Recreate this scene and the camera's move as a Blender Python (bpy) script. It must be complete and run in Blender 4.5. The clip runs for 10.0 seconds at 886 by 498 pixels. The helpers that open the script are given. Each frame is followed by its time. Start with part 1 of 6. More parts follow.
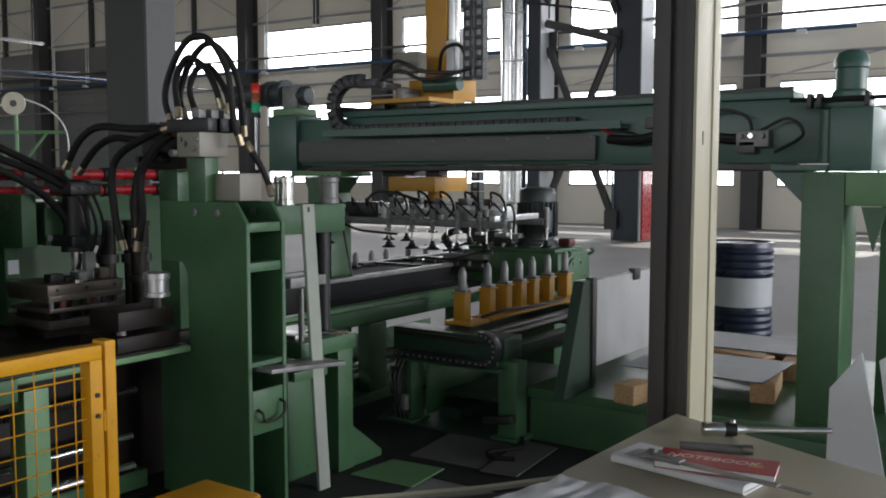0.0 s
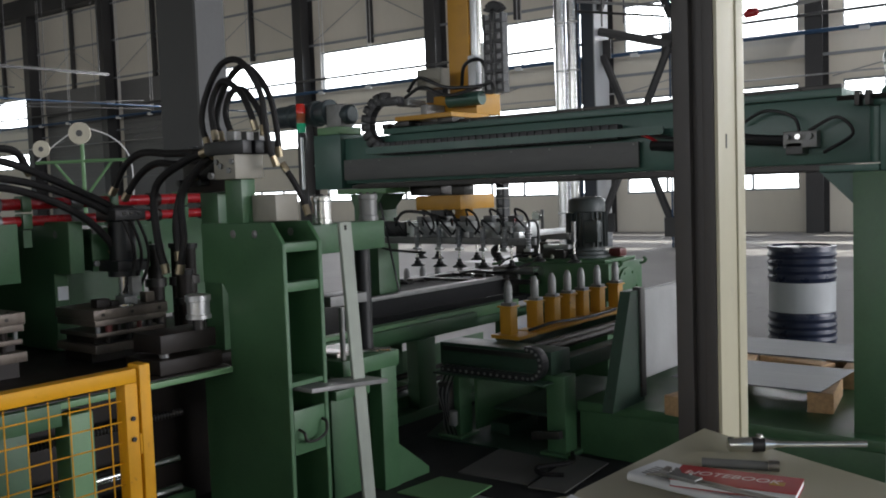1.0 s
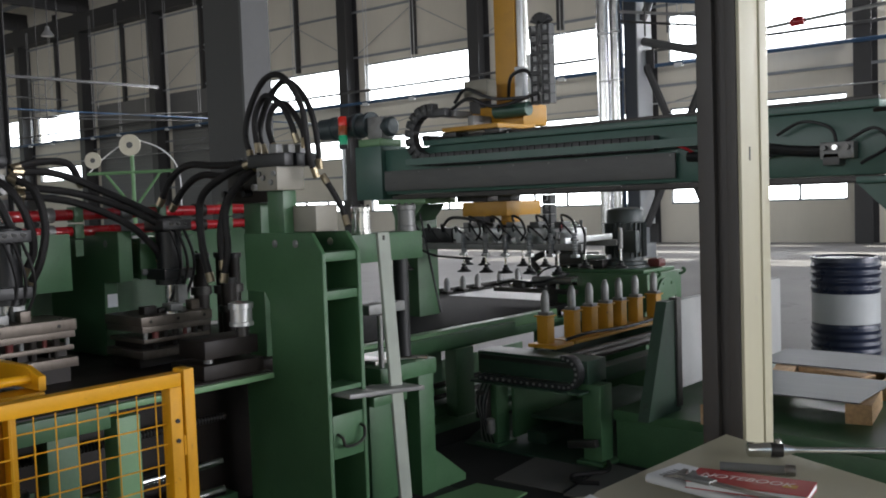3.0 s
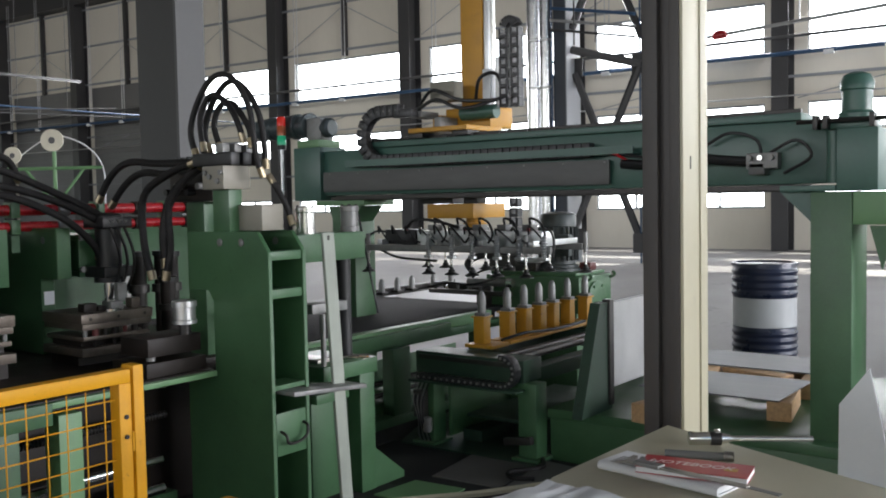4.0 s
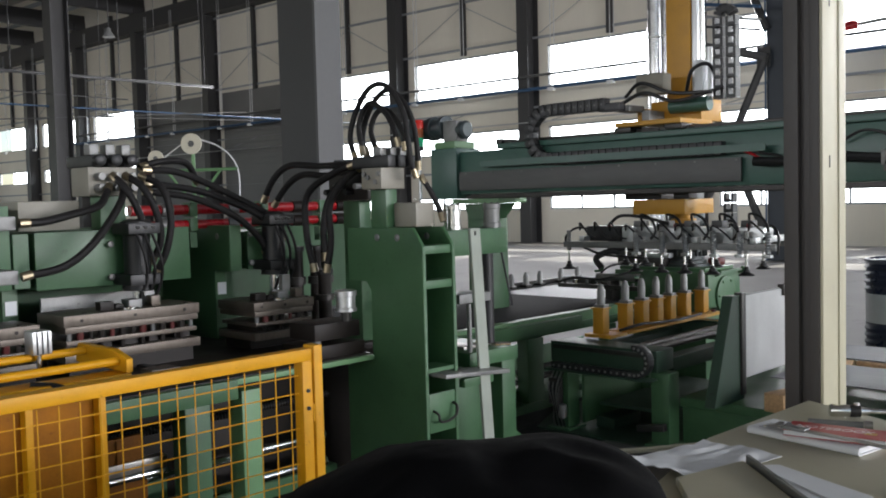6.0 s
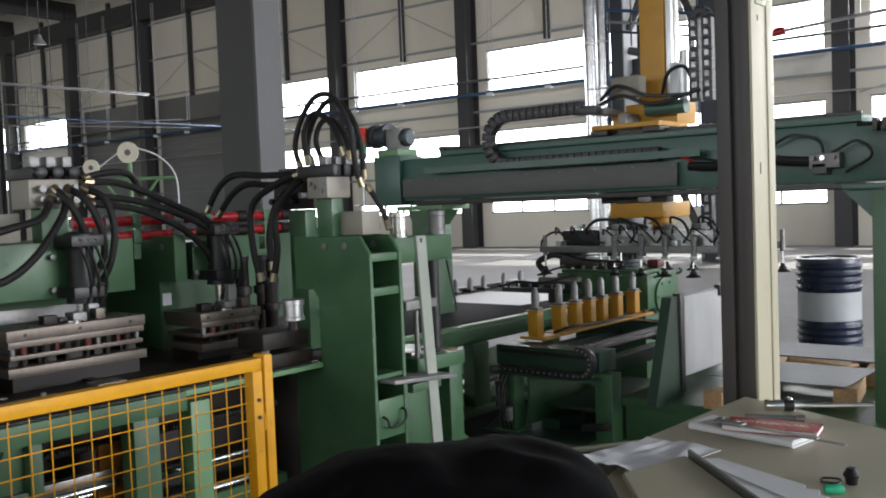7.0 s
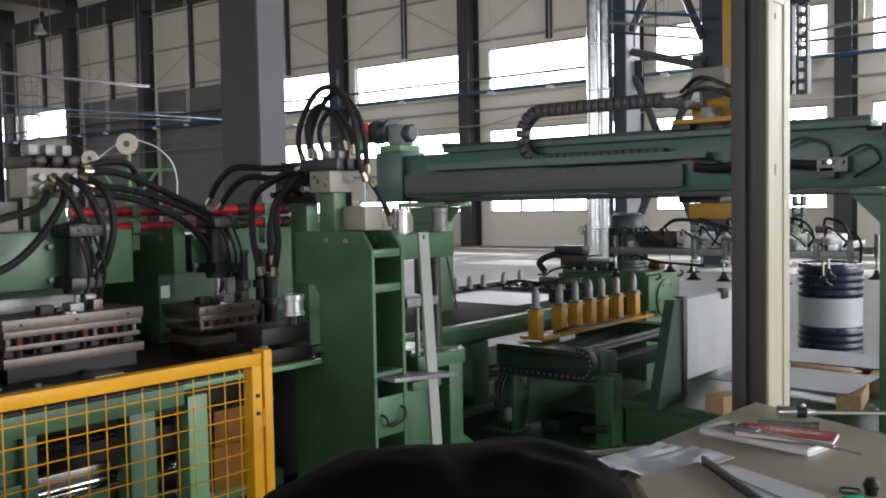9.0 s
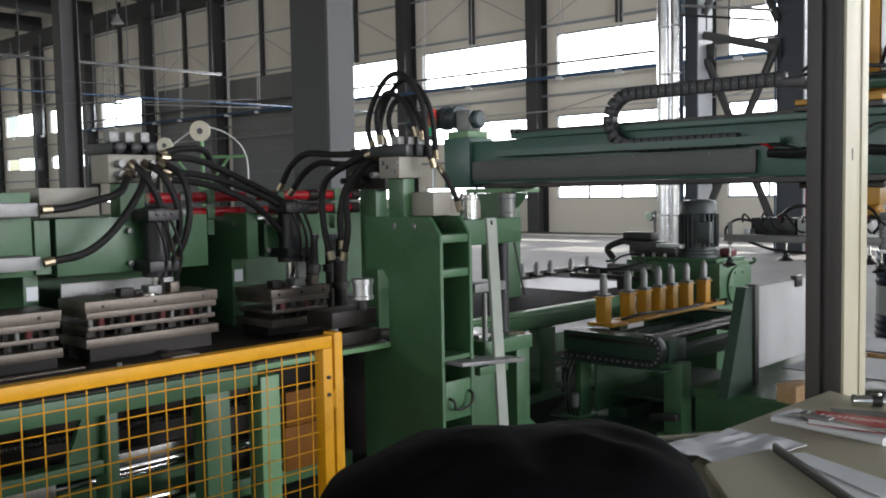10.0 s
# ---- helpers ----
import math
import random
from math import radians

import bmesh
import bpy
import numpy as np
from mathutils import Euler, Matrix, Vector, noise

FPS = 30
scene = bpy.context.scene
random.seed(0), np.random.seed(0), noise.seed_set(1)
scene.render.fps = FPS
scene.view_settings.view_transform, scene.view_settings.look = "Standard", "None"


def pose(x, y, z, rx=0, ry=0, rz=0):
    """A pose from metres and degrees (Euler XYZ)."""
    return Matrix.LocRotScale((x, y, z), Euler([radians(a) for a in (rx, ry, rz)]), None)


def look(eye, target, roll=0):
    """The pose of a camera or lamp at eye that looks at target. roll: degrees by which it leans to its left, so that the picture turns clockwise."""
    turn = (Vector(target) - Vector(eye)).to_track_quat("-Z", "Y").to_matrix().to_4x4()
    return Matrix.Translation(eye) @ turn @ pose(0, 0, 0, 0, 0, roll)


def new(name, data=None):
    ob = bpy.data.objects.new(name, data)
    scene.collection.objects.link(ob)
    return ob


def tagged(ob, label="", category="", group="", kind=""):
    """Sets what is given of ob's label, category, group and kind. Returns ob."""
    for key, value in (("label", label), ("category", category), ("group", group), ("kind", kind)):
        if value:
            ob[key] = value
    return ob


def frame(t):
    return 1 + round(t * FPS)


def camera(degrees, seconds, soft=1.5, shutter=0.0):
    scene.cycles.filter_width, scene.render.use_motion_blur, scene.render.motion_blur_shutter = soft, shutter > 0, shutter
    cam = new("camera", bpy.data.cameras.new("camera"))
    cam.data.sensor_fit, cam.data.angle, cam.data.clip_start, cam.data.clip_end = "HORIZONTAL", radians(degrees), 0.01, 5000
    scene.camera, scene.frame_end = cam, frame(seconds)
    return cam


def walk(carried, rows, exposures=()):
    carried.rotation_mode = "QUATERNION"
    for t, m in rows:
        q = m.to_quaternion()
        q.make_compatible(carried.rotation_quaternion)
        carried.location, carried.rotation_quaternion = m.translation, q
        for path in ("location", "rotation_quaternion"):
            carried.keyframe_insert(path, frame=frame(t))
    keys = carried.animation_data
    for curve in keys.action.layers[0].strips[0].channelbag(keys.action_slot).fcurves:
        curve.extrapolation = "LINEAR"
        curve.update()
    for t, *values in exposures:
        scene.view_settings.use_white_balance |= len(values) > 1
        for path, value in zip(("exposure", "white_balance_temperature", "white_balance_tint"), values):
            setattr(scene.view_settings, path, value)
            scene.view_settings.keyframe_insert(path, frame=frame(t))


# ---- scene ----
cam = camera(51.3, 10.0, soft=1.9)

PATH = [
    (0, (-1.054, 0.347, 1.563), (-2.196, 1.981, 1.399), 0.04),
    (0.5, (-1.036, 0.393, 1.561), (-2.227, 1.993, 1.414), -0.81),
    (1, (-1.004, 0.421, 1.562), (-2.257, 1.974, 1.430), -2.00),
    (1.5, (-0.974, 0.447, 1.559), (-2.313, 1.929, 1.456), -2.07),
    (2, (-0.965, 0.432, 1.561), (-2.302, 1.916, 1.457), -2.20),
    (3.5, (-0.941, 0.363, 1.564), (-2.243, 1.877, 1.451), -1.53),
    (4, (-0.948, 0.301, 1.563), (-2.150, 1.896, 1.458), -1.07),
    (4.5, (-1.032, 0.158, 1.559), (-2.167, 1.801, 1.452), -0.63),
    (5, (-1.047, 0.073, 1.571), (-2.227, 1.686, 1.499), -1.51),
    (5.5, (-0.955, 0.049, 1.564), (-2.294, 1.534, 1.500), -1.66),
    (5.7, (-0.913, 0.059, 1.563), (-2.306, 1.490, 1.462), -1.32),
    (6.8, (-0.850, 0.015, 1.575), (-2.187, 1.498, 1.469), -2.67),
    (7, (-0.855, 0.009, 1.575), (-2.151, 1.529, 1.478), -2.21),
    (7.5, (-0.876, 0.019, 1.573), (-2.140, 1.566, 1.482), -1.43),
    (8, (-0.880, 0.023, 1.573), (-2.150, 1.567, 1.491), -1.26),
    (8.5, (-0.877, 0.017, 1.575), (-2.141, 1.565, 1.495), -1.22),
    (9, (-0.897, 0.025, 1.570), (-2.188, 1.549, 1.469), -1.07),
    (9.5, (-0.892, 0.013, 1.570), (-2.258, 1.468, 1.452), -1.12),
    (10, (-0.889, 0.008, 1.568), (-2.286, 1.434, 1.440), -1.04),
]
UNIT = 1.43                     # metres in one unit of the plan
HUB = Vector((-0.95, 0.2, 1.565))
HALL = 0.7834                   # the hall's drawing is this much smaller about HUB than the machines'
SITE = {"k": 1.0}


def metres(p):
    return (HUB + (Vector(p) - HUB) * SITE["k"]) * UNIT


walk(cam, [(t, look(metres(eye), metres(target), roll)) for t, eye, target, roll in PATH],
     exposures=[(0, 0.45), (1.0, 0.4), (2.2, 0.42), (3.5, 0.79), (4.5, 1.04), (5.5, 0.88), (7.5, 0.98), (10, 0.93)])

# world, sun and window light
FL = 0.48                       # floor at the machines
HF = 0.18                       # the same floor in the hall's drawing
world = bpy.data.worlds.new("sky")
scene.world = world
world.use_nodes = True
sky = world.node_tree.nodes.new("ShaderNodeTexSky")
sky.sky_type, sky.sun_disc = "NISHITA", False
sky.sun_elevation, sky.sun_rotation = radians(39), radians(9)
world.node_tree.links.new(sky.outputs[0], world.node_tree.nodes["Background"].inputs[0])
world.node_tree.nodes["Background"].inputs[1].default_value = 0.11

sun_data = bpy.data.lights.new("sun", "SUN")
sun_data.energy, sun_data.angle, sun_data.color = 5.0, radians(0.5), (1.0, 0.95, 0.86)
sun = new("sun", sun_data)
sun.matrix_world = look((0, 30, 40), (-2.0, 18.0, 30.0))


def window_light(name, x, y, z, target, w, h, watts):
    data = bpy.data.lights.new(name, "AREA")
    k = SITE["k"] * UNIT
    data.shape, data.size, data.size_y, data.energy, data.color = "RECTANGLE", w * k, h * k, watts * k * k, (0.985, 0.972, 1.02)
    ob = new(name, data)
    ob.matrix_world = look(metres((x, y, z)), metres(target))
    return ob


# ---------------------------------------------------------------- materials
def mat(name, colour, rough=0.5, metal=0.0, vary=0.15, scale=6.0, bump=0.0, wear=None, wear_amount=0.5, emit=0.0, per_object=0.0, stretch=(1, 1, 1), coat=0.0, fine=None, spec=0.5):
    m = bpy.data.materials.new(name)
    m.use_nodes = True
    nt = m.node_tree
    n, link = nt.nodes, nt.links.new
    b = n["Principled BSDF"]
    b.inputs["Roughness"].default_value, b.inputs["Metallic"].default_value = rough, metal
    b.inputs["Coat Weight"].default_value, b.inputs["Specular IOR Level"].default_value = coat, spec
    tc = n.new("ShaderNodeTexCoord")
    mp = n.new("ShaderNodeMapping")
    mp.inputs["Scale"].default_value = stretch
    link(tc.outputs["Object"], mp.inputs[0])
    big = n.new("ShaderNodeTexNoise")
    big.inputs["Scale"].default_value, big.inputs["Detail"].default_value = scale, 6
    small = n.new("ShaderNodeTexNoise")
    small.inputs["Scale"].default_value, small.inputs["Detail"].default_value = fine or scale * 14, 4
    link(mp.outputs[0], big.inputs[0])
    link(mp.outputs[0], small.inputs[0])
    mix = n.new("ShaderNodeMath")
    mix.operation = "MULTIPLY_ADD"
    mix.inputs[1].default_value = 0.35
    link(small.outputs[0], mix.inputs[0])
    link(big.outputs[0], mix.inputs[2])
    ramp = n.new("ShaderNodeMapRange")
    ramp.inputs[1].default_value, ramp.inputs[2].default_value = 0.35, 1.0
    ramp.inputs[3].default_value, ramp.inputs[4].default_value = 1 - vary, 1 + vary
    link(mix.outputs[0], ramp.inputs[0])
    base = n.new("ShaderNodeMix")
    base.data_type, base.blend_type = "RGBA", "MULTIPLY"
    base.inputs[0].default_value = 1
    base.inputs[6].default_value = (*colour, 1)
    link(ramp.outputs[0], base.inputs[7])
    out = base.outputs[2]
    if per_object:
        info = n.new("ShaderNodeObjectInfo")
        r = n.new("ShaderNodeMapRange")
        r.inputs[3].default_value, r.inputs[4].default_value = 1 - per_object, 1 + per_object
        link(info.outputs["Random"], r.inputs[0])
        mul = n.new("ShaderNodeMix")
        mul.data_type, mul.blend_type = "RGBA", "MULTIPLY"
        mul.inputs[0].default_value = 1
        link(out, mul.inputs[6])
        link(r.outputs[0], mul.inputs[7])
        out = mul.outputs[2]
    if wear:
        t = n.new("ShaderNodeTexNoise")
        t.inputs["Scale"].default_value, t.inputs["Detail"].default_value, t.inputs["Roughness"].default_value = scale * 2.3, 9, 0.75
        link(mp.outputs[0], t.inputs[0])
        cut = n.new("ShaderNodeMapRange")
        cut.inputs[1].default_value, cut.inputs[2].default_value = 0.66 - 0.12 * wear_amount, 0.74
        link(t.outputs[0], cut.inputs[0])
        w = n.new("ShaderNodeMix")
        w.data_type = "RGBA"
        w.inputs[7].default_value = (*wear, 1)
        link(cut.outputs[0], w.inputs[0])
        link(out, w.inputs[6])
        out = w.outputs[2]
    link(out, b.inputs["Base Color"])
    rr = n.new("ShaderNodeMapRange")
    rr.inputs[3].default_value, rr.inputs[4].default_value = max(0.03, rough - 0.12), min(1, rough + 0.12)
    link(big.outputs[0], rr.inputs[0])
    link(rr.outputs[0], b.inputs["Roughness"])
    if bump:
        bp = n.new("ShaderNodeBump")
        bp.inputs["Strength"].default_value, bp.inputs["Distance"].default_value = bump, 0.002
        link(mix.outputs[0], bp.inputs["Height"])
        link(bp.outputs[0], b.inputs["Normal"])
    if emit:
        link(out, b.inputs["Emission Color"])
        b.inputs["Emission Strength"].default_value = emit
    return m


GREEN = mat("machine green paint", (0.050, 0.124, 0.055), 0.42, 0, 0.2, 5, 0.15, (0.028, 0.066, 0.030), 0.5)
BEAM_GREEN = mat("gantry green paint", (0.046, 0.112, 0.088), 0.36, 0, 0.16, 4, 0.1, (0.03, 0.07, 0.05), 0.4)
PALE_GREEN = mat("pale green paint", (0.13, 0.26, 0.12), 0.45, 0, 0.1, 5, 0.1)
BAR_PAINT = mat("grey-green bar paint", (0.32, 0.35, 0.30), 0.45, 0, 0.1, 9, 0.1, (0.2, 0.22, 0.2), 0.3)
YELLOW = mat("safety yellow paint", (0.68, 0.325, 0.006), 0.45, 0, 0.12, 8, 0.12, (0.25, 0.10, 0.02), 0.35, spec=0.28)
ORANGE = mat("yellow bracket paint", (0.50, 0.25, 0.02), 0.45, 0, 0.14, 8, 0.1, (0.2, 0.09, 0.02), 0.3)
BLACK = mat("black rubber", (0.008, 0.008, 0.009), 0.45, 0, 0.3, 20, 0.2)
HOSE = mat("hydraulic hose rubber", (0.010, 0.009, 0.009), 0.6, 0, 0.4, 30, 0.4, (0.03, 0.027, 0.022), 0.5, spec=0.3)
CHAINP = mat("black nylon chain", (0.018, 0.018, 0.02), 0.4, 0, 0.2, 25, 0.1, per_object=0.25)
BRUSH = mat("black brush table", (0.010, 0.010, 0.011), 0.85, 0, 0.5, 40, 1.0, fine=700)
DARKSTEEL = mat("oiled dark steel", (0.055, 0.052, 0.050), 0.42, 0.75, 0.35, 9, 0.25, (0.02, 0.018, 0.016), 0.8)
STEEL = mat("ground steel", (0.30, 0.285, 0.265), 0.36, 0.9, 0.22, 12, 0.2, (0.16, 0.14, 0.12), 0.5, stretch=(1, 4, 1))
CAST = mat("cast grey steel", (0.22, 0.22, 0.215), 0.5, 0.55, 0.25, 14, 0.3, (0.08, 0.075, 0.07), 0.5)
CHROME = mat("polished cylinder steel", (0.72, 0.72, 0.70), 0.2, 1.0, 0.1, 18, 0.05)
ALU = mat("aluminium profile", (0.55, 0.56, 0.56), 0.38, 0.85, 0.12, 12, 0.08)
BLANKM = mat("bright sheet blank", (0.36, 0.37, 0.38), 0.5, 0.6, 0.06, 3, 0.03, stretch=(1, 9, 1))
SHEET = mat("galvanised sheet", (0.15, 0.16, 0.175), 0.55, 0.35, 0.06, 3, 0.03, stretch=(1, 9, 1))
BRUSHED = mat("brushed guard sheet", (0.50, 0.50, 0.50), 0.42, 0.75, 0.12, 3, 0.04, stretch=(1, 2, 1))
MOTOR = mat("motor grey paint", (0.045, 0.055, 0.055), 0.45, 0.1, 0.2, 12, 0.2)
MOTOR_BLUE = mat("servo motor dark paint", (0.05, 0.065, 0.07), 0.4, 0.2, 0.2, 12, 0.15)
DULLRED = mat("dull red valve paint", (0.10, 0.014, 0.012), 0.5, 0, 0.2, 10)
RED = mat("red pipe paint", (0.36, 0.010, 0.016), 0.28, 0, 0.12, 10, 0.05, coat=0.4)
WOOD = mat("raw pine", (0.52, 0.33, 0.17), 0.75, 0, 0.25, 4, 0.5, (0.25, 0.14, 0.07), 0.5, stretch=(14, 2, 14))
CONCRETE = mat("power-floated concrete", (0.27, 0.265, 0.255), 0.6, 0, 0.22, 0.5, 0.12, (0.15, 0.15, 0.145), 0.6, fine=30, spec=0.22)
PANEL = mat("cream wall panel", (0.78, 0.74, 0.645), 0.6, 0, 0.06, 0.6, 0.1, stretch=(1, 1, 0.3))
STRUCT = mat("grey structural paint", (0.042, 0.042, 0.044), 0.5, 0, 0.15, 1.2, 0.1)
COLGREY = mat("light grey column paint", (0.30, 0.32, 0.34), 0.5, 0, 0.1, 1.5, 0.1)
COLBLUE = mat("blue-grey column paint", (0.045, 0.055, 0.072), 0.5, 0, 0.15, 1.2, 0.1)
BRASS = mat("pale brass plating", (0.30, 0.25, 0.17), 0.35, 0.9, 0.15, 18, 0.05)
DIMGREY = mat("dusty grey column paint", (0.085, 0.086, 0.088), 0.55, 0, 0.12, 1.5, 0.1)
BOXGREY = mat("grey junction box paint", (0.17, 0.17, 0.16), 0.5, 0.1, 0.12, 8, 0.1)
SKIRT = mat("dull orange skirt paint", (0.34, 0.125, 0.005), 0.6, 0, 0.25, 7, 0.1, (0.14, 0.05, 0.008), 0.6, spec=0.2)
BROWN = mat("oily orange carriage paint", (0.17, 0.062, 0.006), 0.65, 0, 0.3, 9, 0.1, (0.07, 0.03, 0.008), 0.8, spec=0.2)
ROOF = mat("roof sheet", (0.32, 0.31, 0.29), 0.6, 0, 0.12, 0.8)
SHUTTER = mat("grey roller shutter", (0.16, 0.16, 0.165), 0.5, 0.2, 0.1, 1.5)
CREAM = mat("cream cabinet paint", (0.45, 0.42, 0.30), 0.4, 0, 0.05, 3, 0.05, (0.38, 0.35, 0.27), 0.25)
# dark tone that puts shade into the post's front and the desk's shelf
SHADE_DARK = mat("brown-grey shade paint", (0.050, 0.045, 0.042), 0.5, 0.1, 0.12, 4, 0.1)
PAPER = mat("white paper", (0.74, 0.75, 0.76), 0.8, 0, 0.05, 9)
MAGRED = mat("red magazine cover", (0.42, 0.02, 0.025), 0.35, 0, 0.1, 12)
MAGGREY = mat("grey printed cover", (0.20, 0.20, 0.20), 0.4, 0, 0.4, 18)
CLOTH = mat("black bag nylon", (0.0032, 0.0032, 0.0036), 0.85, 0, 0.3, 30, 0.5, fine=900, spec=0.06)
WHITE = mat("white board", (0.70, 0.72, 0.74), 0.5, 0, 0.05, 3)
BLUEP = mat("dark blue drum paint", (0.010, 0.016, 0.04), 0.3, 0.1, 0.15, 6, 0.08, (0.06, 0.06, 0.07), 0.3)
DRUMW = mat("white drum paint", (0.50, 0.52, 0.53), 0.35, 0, 0.08, 6, 0.05, (0.4, 0.4, 0.4), 0.3)
PIPEBLUE = mat("blue pipe paint", (0.035, 0.085, 0.17), 0.4, 0, 0.1, 4)
GALV = mat("galvanised pipe", (0.55, 0.56, 0.57), 0.35, 0.8, 0.15, 4)
FOIL = mat("foil-clad duct", (0.75, 0.76, 0.78), 0.22, 1.0, 0.1, 6, 0.6)
REEL = mat("cream reel", (0.55, 0.52, 0.42), 0.6, 0, 0.1, 6)
BEIGE = mat("beige valve box", (0.24, 0.225, 0.185), 0.5, 0.1, 0.12, 8, 0.1)
LAMPRED = mat("red lamp lens", (0.50, 0.02, 0.012), 0.25, 0, 0.05, 5, emit=0.10)
LAMPAMB = mat("amber lamp lens", (0.35, 0.08, 0.02), 0.3, 0, 0.05, 5)
LAMPGRN = mat("green lamp lens", (0.01, 0.34, 0.16), 0.3, 0, 0.05, 5, emit=0.12)
TAPE = mat("light lettering", (0.75, 0.62, 0.60), 0.5, 0, 0.05, 9)
SKYGLOW = mat("bright hazy sky", (0.93, 0.97, 1.0), 1, 0, 0.02, 0.1, emit=5.0)
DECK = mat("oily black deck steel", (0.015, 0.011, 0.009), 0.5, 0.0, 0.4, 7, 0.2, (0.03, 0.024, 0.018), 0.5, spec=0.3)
DIE = mat("oiled die steel", (0.12, 0.10, 0.082), 0.42, 0.5, 0.25, 14, 0.2, (0.07, 0.055, 0.045), 0.7, stretch=(1, 4, 1))
DARKPLATE = mat("dark floor plate", (0.024, 0.024, 0.024), 0.7, 0.0, 0.35, 4, 0.2, spec=0.25)
COVER = mat("dull grey cover sheet", (0.10, 0.10, 0.098), 0.5, 0.2, 0.2, 4, 0.1, (0.05, 0.05, 0.05), 0.5, stretch=(1, 5, 5))
# darker copy of the machine green, with shade put into the colour
SHADE_GREEN = mat("shade-dark green paint", (0.020, 0.050, 0.030), 0.5, 0, 0.3, 7, 0.2, (0.010, 0.016, 0.012), 0.8)
FLOORPLATE = mat("worn steel floor plate", (0.10, 0.098, 0.092), 0.65, 0.1, 0.25, 3, 0.2, (0.08, 0.075, 0.07), 0.6)

glass = bpy.data.materials.new("window glass")
glass.use_nodes = True
gb = glass.node_tree.nodes["Principled BSDF"]
gb.inputs["Transmission Weight"].default_value, gb.inputs["Roughness"].default_value, gb.inputs["IOR"].default_value = 1.0, 0.05, 1.1


# ---------------------------------------------------------------- mesh helpers
ORIGIN = {}


def box(x0, x1, y0, y1, z0, z1, bevel=0.0, bm=None, turn=None):
    """A box between those planes, with rounded edges; turn: a matrix applied about its centre."""
    own = bmesh.new()
    bmesh.ops.create_cube(own, size=1)
    c = Vector(((x0 + x1) / 2, (y0 + y1) / 2, (z0 + z1) / 2))
    bmesh.ops.scale(own, vec=(abs(x1 - x0), abs(y1 - y0), abs(z1 - z0)), verts=own.verts)
    if bevel:
        bmesh.ops.bevel(own, geom=own.edges[:], offset=bevel, segments=2, profile=0.6, affect="EDGES")
    if turn:
        own.transform(turn.to_4x4())
    own.transform(Matrix.Translation(c))
    return merge(bm, own)


def merge(bm, own):
    if bm is None:
        return own
    me = bpy.data.meshes.new("t")
    own.to_mesh(me)
    own.free()
    bm.from_mesh(me)
    bpy.data.meshes.remove(me)
    return bm


def rod(a, b, r, r2=None, seg=16, bm=None, bevel=0.0):
    """A round bar from a to b."""
    a, b = Vector(a), Vector(b)
    own = bmesh.new()
    bmesh.ops.create_cone(own, cap_ends=True, cap_tris=False, segments=seg, radius1=r, radius2=r if r2 is None else r2, depth=(b - a).length)
    if bevel:
        rims = [e for e in own.edges if len({round(v.co.z, 6) for v in e.verts}) == 1]
        bmesh.ops.bevel(own, geom=rims, offset=bevel, segments=2, profile=0.5, affect="EDGES")
    own.transform(Matrix.Translation((a + b) / 2) @ (b - a).to_track_quat("Z", "Y").to_matrix().to_4x4())
    return merge(bm, own)


def lathe(profile, at, axis="Z", seg=24, bm=None):
    """A turned body: profile of (radius, height)."""
    own = bmesh.new()
    rings = []
    for r, h in profile:
        rings.append([own.verts.new((r * math.cos(2 * math.pi * k / seg), r * math.sin(2 * math.pi * k / seg), h)) for k in range(seg)])
    for p, q in zip(rings, rings[1:]):
        for k in range(seg):
            own.faces.new((p[k], p[(k + 1) % seg], q[(k + 1) % seg], q[k]))
    own.faces.new(list(reversed(rings[0])))
    own.faces.new(rings[-1])
    turn = {"Z": Matrix.Identity(4), "X": Matrix.Rotation(radians(90), 4, "Y"), "Y": Matrix.Rotation(radians(-90), 4, "X")}[axis]
    own.transform(Matrix.Translation(at) @ turn)
    return merge(bm, own)


def plate(outline, plane, low, high, bevel=0.0, bm=None):
    """A flat plate: outline of 2D points in the plane 'xz', 'yz' or 'xy', between low and high along the third axis."""
    own = bmesh.new()

    def place(p, h):
        return {"xz": (p[0], h, p[1]), "yz": (h, p[0], p[1]), "xy": (p[0], p[1], h)}[plane]
    f = own.faces.new([own.verts.new(place(p, low)) for p in outline])
    out = bmesh.ops.extrude_face_region(own, geom=[f])
    shift = Vector(place((0, 0), high - low))
    bmesh.ops.translate(own, vec=shift, verts=[g for g in out["geom"] if isinstance(g, bmesh.types.BMVert)])
    bmesh.ops.recalc_face_normals(own, faces=own.faces)
    if bevel:
        bmesh.ops.bevel(own, geom=own.edges[:], offset=bevel, segments=1, affect="EDGES")
    return merge(bm, own)


def smooth_path(points, steps=6):
    pts = [Vector(p) for p in points]
    out = []
    ext = [2 * pts[0] - pts[1], *pts, 2 * pts[-1] - pts[-2]]
    for i in range(1, len(ext) - 2):
        p0, p1, p2, p3 = ext[i - 1:i + 3]
        for k in range(steps):
            t = k / steps
            out.append(0.5 * (2 * p1 + (p2 - p0) * t + (2 * p0 - 5 * p1 + 4 * p2 - p3) * t * t + (3 * p1 - p0 - 3 * p2 + p3) * t ** 3))
    return out + [pts[-1]]


